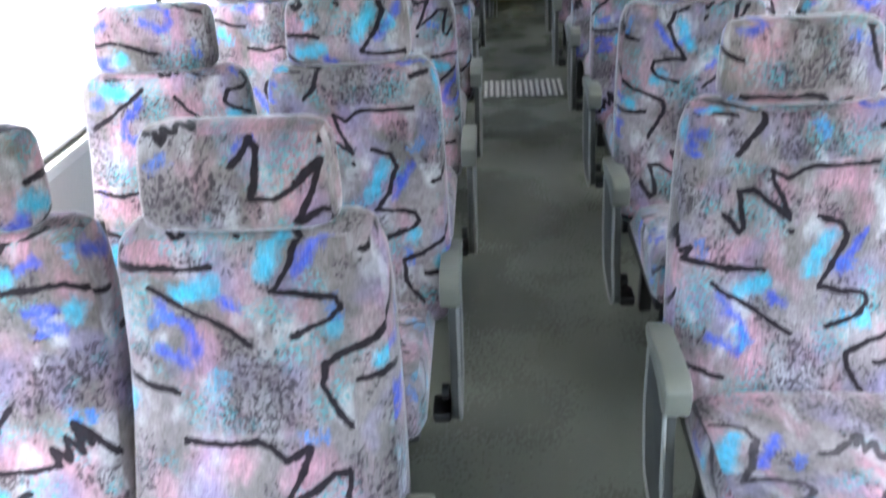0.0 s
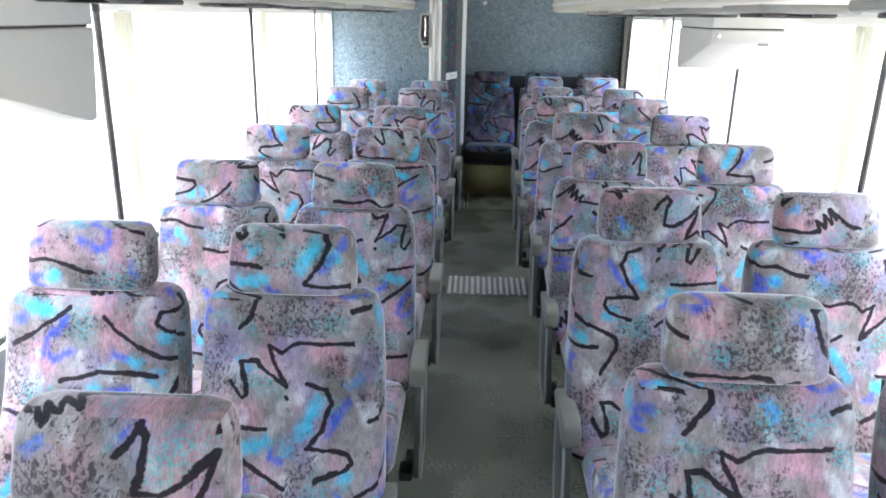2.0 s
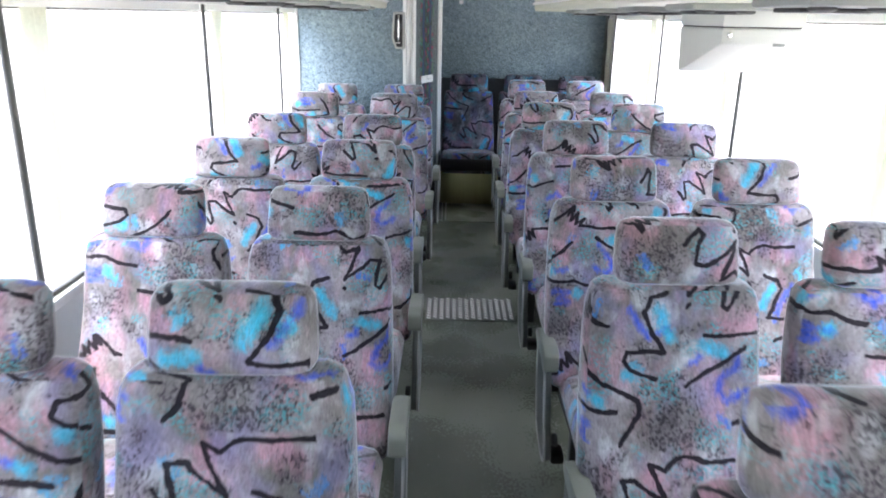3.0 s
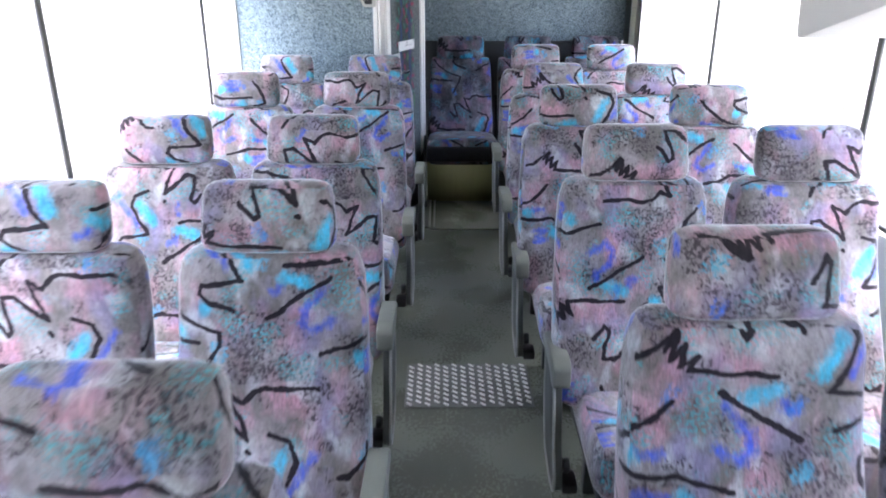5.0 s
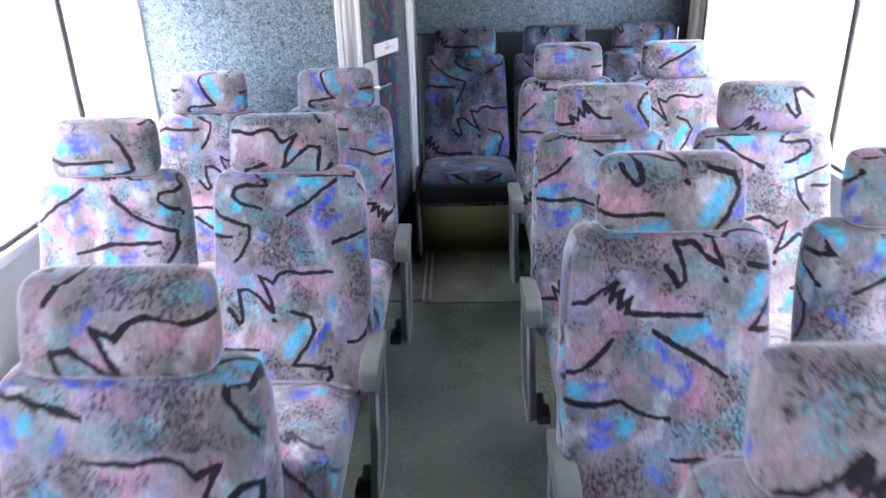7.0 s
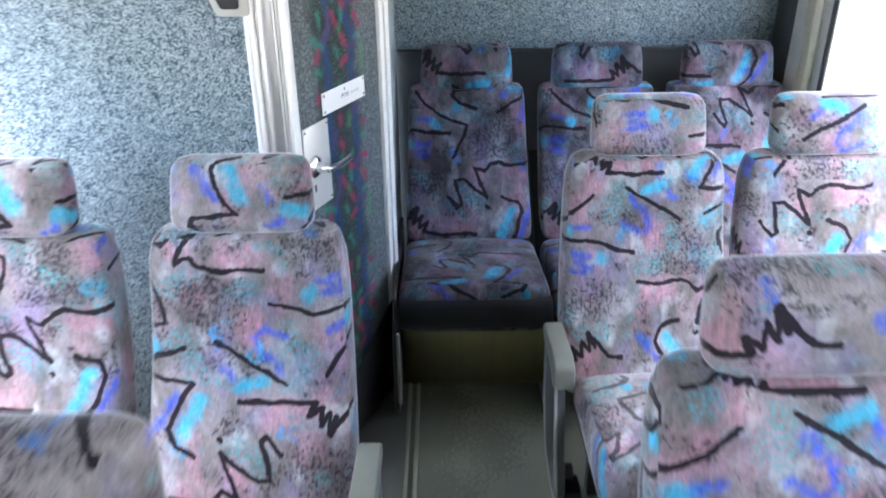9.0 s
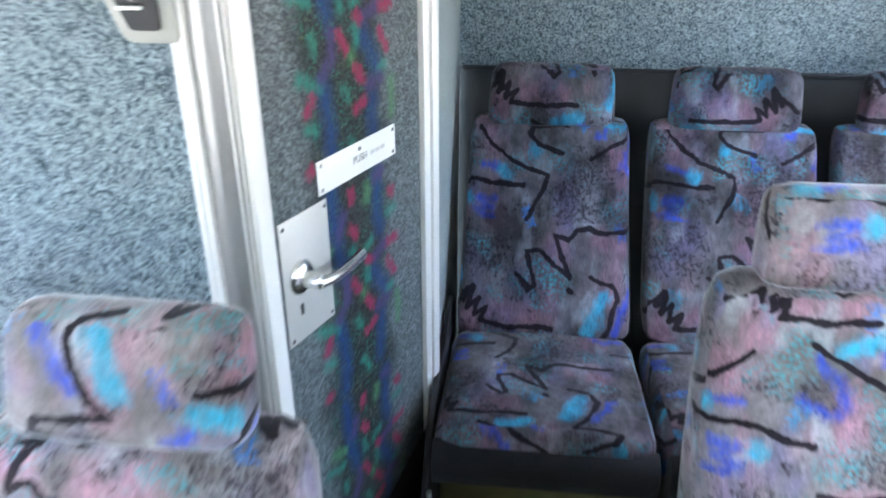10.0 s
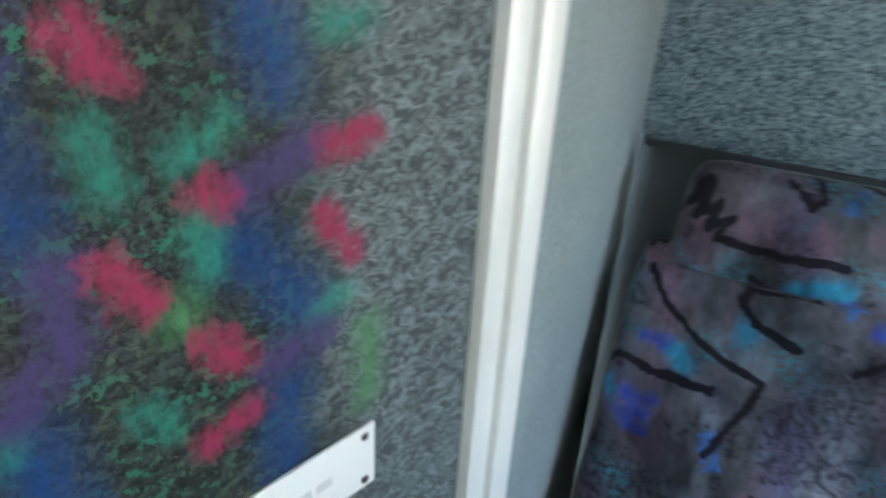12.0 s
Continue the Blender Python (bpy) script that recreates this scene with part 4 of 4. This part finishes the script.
for seat, cut in zip(bench, BENCH_CLOTH):
    dress(seat, *cut, wide=0.92, grow=1.03, top=0.245)

riser = structure(new("bench_riser"), "olive metal riser panel under the rear bench", "panel")
slab("panel", 0.665, 1.155, 7.370, 7.388, 0.0, 0.30, BRASSY, riser, 0.004)
slab("panel", 1.159, XR - 0.004, 7.370, 7.388, 0.0, 0.30, SHIELD, riser, 0.004)
side = thing("bench_end_panel", "black sloping end panel beside the rear bench", "panel")
bm = bmesh.new()
prism(bm, path_round([(7.19, 0.0), (7.19, 0.30), (7.30, 0.43), (7.62, 0.47), (7.80, 0.47), (7.80, 0.0)], 0.05), "x", 0.6445, 0.660, 0.003)
part("panel", bm, BLACK, side)
part("edge_strip", tube(bmesh.new(), [(0.663, 7.186, 0.06), (0.663, 7.186, 0.32)], 0.006, 8), PIPING, side, "pale metal edge strip")

# ---- floor fittings ----
tread = thing("tread_plate", "worn aluminium tread plate with raised studs across the aisle", "tread plate")
slab("plate", 0.625, 1.105, 4.83, 5.14, 0.0005, 0.004, TREAD, tread, 0.0015)
bm = bmesh.new()
prism(bm, path_round([(-0.0125, -0.0040), (0.0125, -0.0040), (0.0125, 0.0040), (-0.0125, 0.0040)], 0.003, 2), "z", 0.0, 0.005)
stud_mesh = part("stud", bm, ALUMINIUM, tread, "raised bright aluminium stud")
first = True
for i in range(14):
    for j in range(9):
        o = stud_mesh if first else new("stud", stud_mesh.data)
        first = False
        o.parent, o.location = tread, (0.643 + i * 0.0341, 4.846 + (j + 0.5 * (i % 2)) * 0.0330, 0.0035)
        o.rotation_euler = (0, 0, radians(-42))
structure(slab("floor_step", 0.530, 0.681, 6.80, 7.366, 0.0006, 0.010, SHIELD, None, 0.003), "dark plastic floor step beside the door", "step")
strip = thing("floor_joint_strip", "thin metal joint strip across the aisle floor", "trim")
slab("strip", 0.69, 1.13, 6.772, 6.788, 0.0004, 0.003, STEEL, strip, 0.001)
for x in (0.688, 0.716, 1.140):
    t = structure(slab("floor_trim", x - 0.006, x + 0.006, 6.80, 7.366, 0.0006, 0.012, ARMGREY, None, 0.003), "grey floor edging strip", "trim")


# ---- overhead racks ----
def rack(name, inner, wall, label):
    r = thing(name, label, "luggage rack")
    k = 1 if wall < inner else -1           # towards the aisle
    y0, y1 = -1.5, 6.90
    prof = [(wall, 1.600), (inner - k * 0.06, 1.592), (inner - k * 0.02, 1.588), (inner, 1.600), (inner + k * 0.004, 1.66), (inner - k * 0.012, 1.69), (inner - k * 0.03, 1.66), (inner - k * 0.05, 1.625), (wall, 1.632)]
    bm = bmesh.new()
    prism(bm, prof, "y", y0, y1, 0.003)
    part("shelf", bm, CREAM, r)
    a, b = sorted((inner - k * 0.005, wall))
    bm = box(bmesh.new(), a, b, y1 + 0.001, y1 + 0.018, 1.585, 1.80, 0.006)
    part("end_cap", bm, CREAM, r)
    for y in [y0 + 0.35 + 0.83 * i for i in range(10)]:
        if y + 0.35 > y1:
            continue
        c = wall + k * 0.47
        unit = part("service_panel", box(bmesh.new(), c - 0.14, c + 0.14, y, y + 0.34, 1.572, 1.5985, 0.010), GREY, r, "grey service panel with vents")
        for dx, dy in ((-0.07, 0.08), (0.07, 0.08)):
            bm = turned(bmesh.new(), [(0.032, 0.0), (0.032, -0.008), (0.022, -0.012), (0.010, -0.008)], 16, (c + dx, y + dy, 1.5725))
            part("air_nozzle", bm, RUBBER, unit, "dark round air nozzle")
        bm = box(bmesh.new(), c - 0.09, c + 0.09, y + 0.15, y + 0.31, 1.560, 1.5715, 0.004)
        part("reading_light", bm, BLACK, unit, "dark reading light lens")
    bm = tube(bmesh.new(), [(inner + k * 0.005, y0, 1.635), (inner + k * 0.005, y1, 1.635)], 0.010, 8)
    part("rail", bm, ALUMINIUM, r, "aluminium edge rail")


rack("luggage_rack", 0.255, XL, "cream overhead luggage rack with service panels")
rack("luggage_rack", 1.340, XR, "cream overhead luggage rack with service panels")


def monitor(x, yfar, k):
    """A hanging monitor; k: +1 when the window is towards +x."""
    m = thing("video_monitor", "grey hanging tube monitor under the luggage rack", "monitor", "video monitors")
    xa, xb = sorted((x, x + k * 0.32))
    yn = yfar - 0.50
    bm = bmesh.new()
    prism(bm, path_round([(yfar + 0.040, 1.513), (yfar + 0.010, 1.322), (yfar - 0.015, 1.320), (yn, 1.452), (yn, 1.513)], 0.010), "x", xa, xb, 0.006)
    part("housing", bm, MONITOR, m)
    part("mount", box(bmesh.new(), xa + 0.002, xb - 0.002, yn + 0.004, yfar + 0.040, 1.518, 1.5915, 0.004), MONITOR, m, "grey mounting box")
    part("gap_seal", box(bmesh.new(), xa + 0.010, xb - 0.010, yn + 0.015, yfar + 0.030, 1.5125, 1.5185), BLACK, m)
    bm = bmesh.new()
    prism(bm, [(yfar + 0.034, 1.500), (yfar + 0.0405, 1.500), (yfar + 0.0155, 1.338), (yfar + 0.0085, 1.338)], "x", xa + 0.025, xb - 0.025)
    part("screen", bm, BLACK, m, "black glass screen")
    bm = turned(bmesh.new(), [(0.011, 0.0), (0.011, -0.006), (0.007, -0.010)], 14, (x + k * 0.03, yn + 0.001, 1.487), "y")
    part("knob", bm, CHROME, m, "small chrome knob")
    part("badge", box(bmesh.new(), min(x + k * 0.20, x + k * 0.245), max(x + k * 0.20, x + k * 0.245), yn - 0.003, yn + 0.001, 1.447, 1.458), GREY, m, "small grey badge")


monitor(1.772, 4.690, 1)
monitor(-0.045, 2.415, -1)


# ---- curtains gathered at the window posts ----
def curtain(x, y, k, seed):
    r = random.Random(seed)
    c = thing("curtain", "narrow cream curtain gathered beside a window post", "curtain", "window curtains")
    bm = bmesh.new()
    cols, rows = 22, 10
    grid = []
    for j in range(rows + 1):
        z = SILL + 0.03 + (HEAD - 0.03 - SILL - 0.03) * j / rows
        squeeze = 0.55 + 0.45 * abs(j / rows - 0.35) ** 0.8
        line = []
        for i in range(cols + 1):
            u = i / cols
            yy = y + 0.135 * u * squeeze
            xx = x + k * (0.020 + 0.010 * math.sin(u * 26 + seed) + 0.003 * math.sin(j * 1.3 + u * 9))
            line.append(bm.verts.new((xx, yy, z)))
        grid.append(line)
    for j in range(rows):
        for i in range(cols):
            bm.faces.new((grid[j][i], grid[j][i + 1], grid[j + 1][i + 1], grid[j + 1][i]))
    bmesh.ops.solidify(bm, geom=bm.faces[:], thickness=0.002)
    part("cloth", bm, CURTAIN, c)
    part("rail_clip", box(bmesh.new(), x + min(0, k * 0.035), x + max(0, k * 0.035), y, y + 0.07, HEAD - 0.031, HEAD - 0.022, 0.002), ALUMINIUM, c)


for i, y in enumerate(LEFT_POSTS[1:6]):
    curtain(XL + 0.004, y + 0.050, 1, i + 1)
for i, y in enumerate(RIGHT_POSTS[1:]):
    curtain(XR - 0.004, y + 0.055, -1, i + 11)
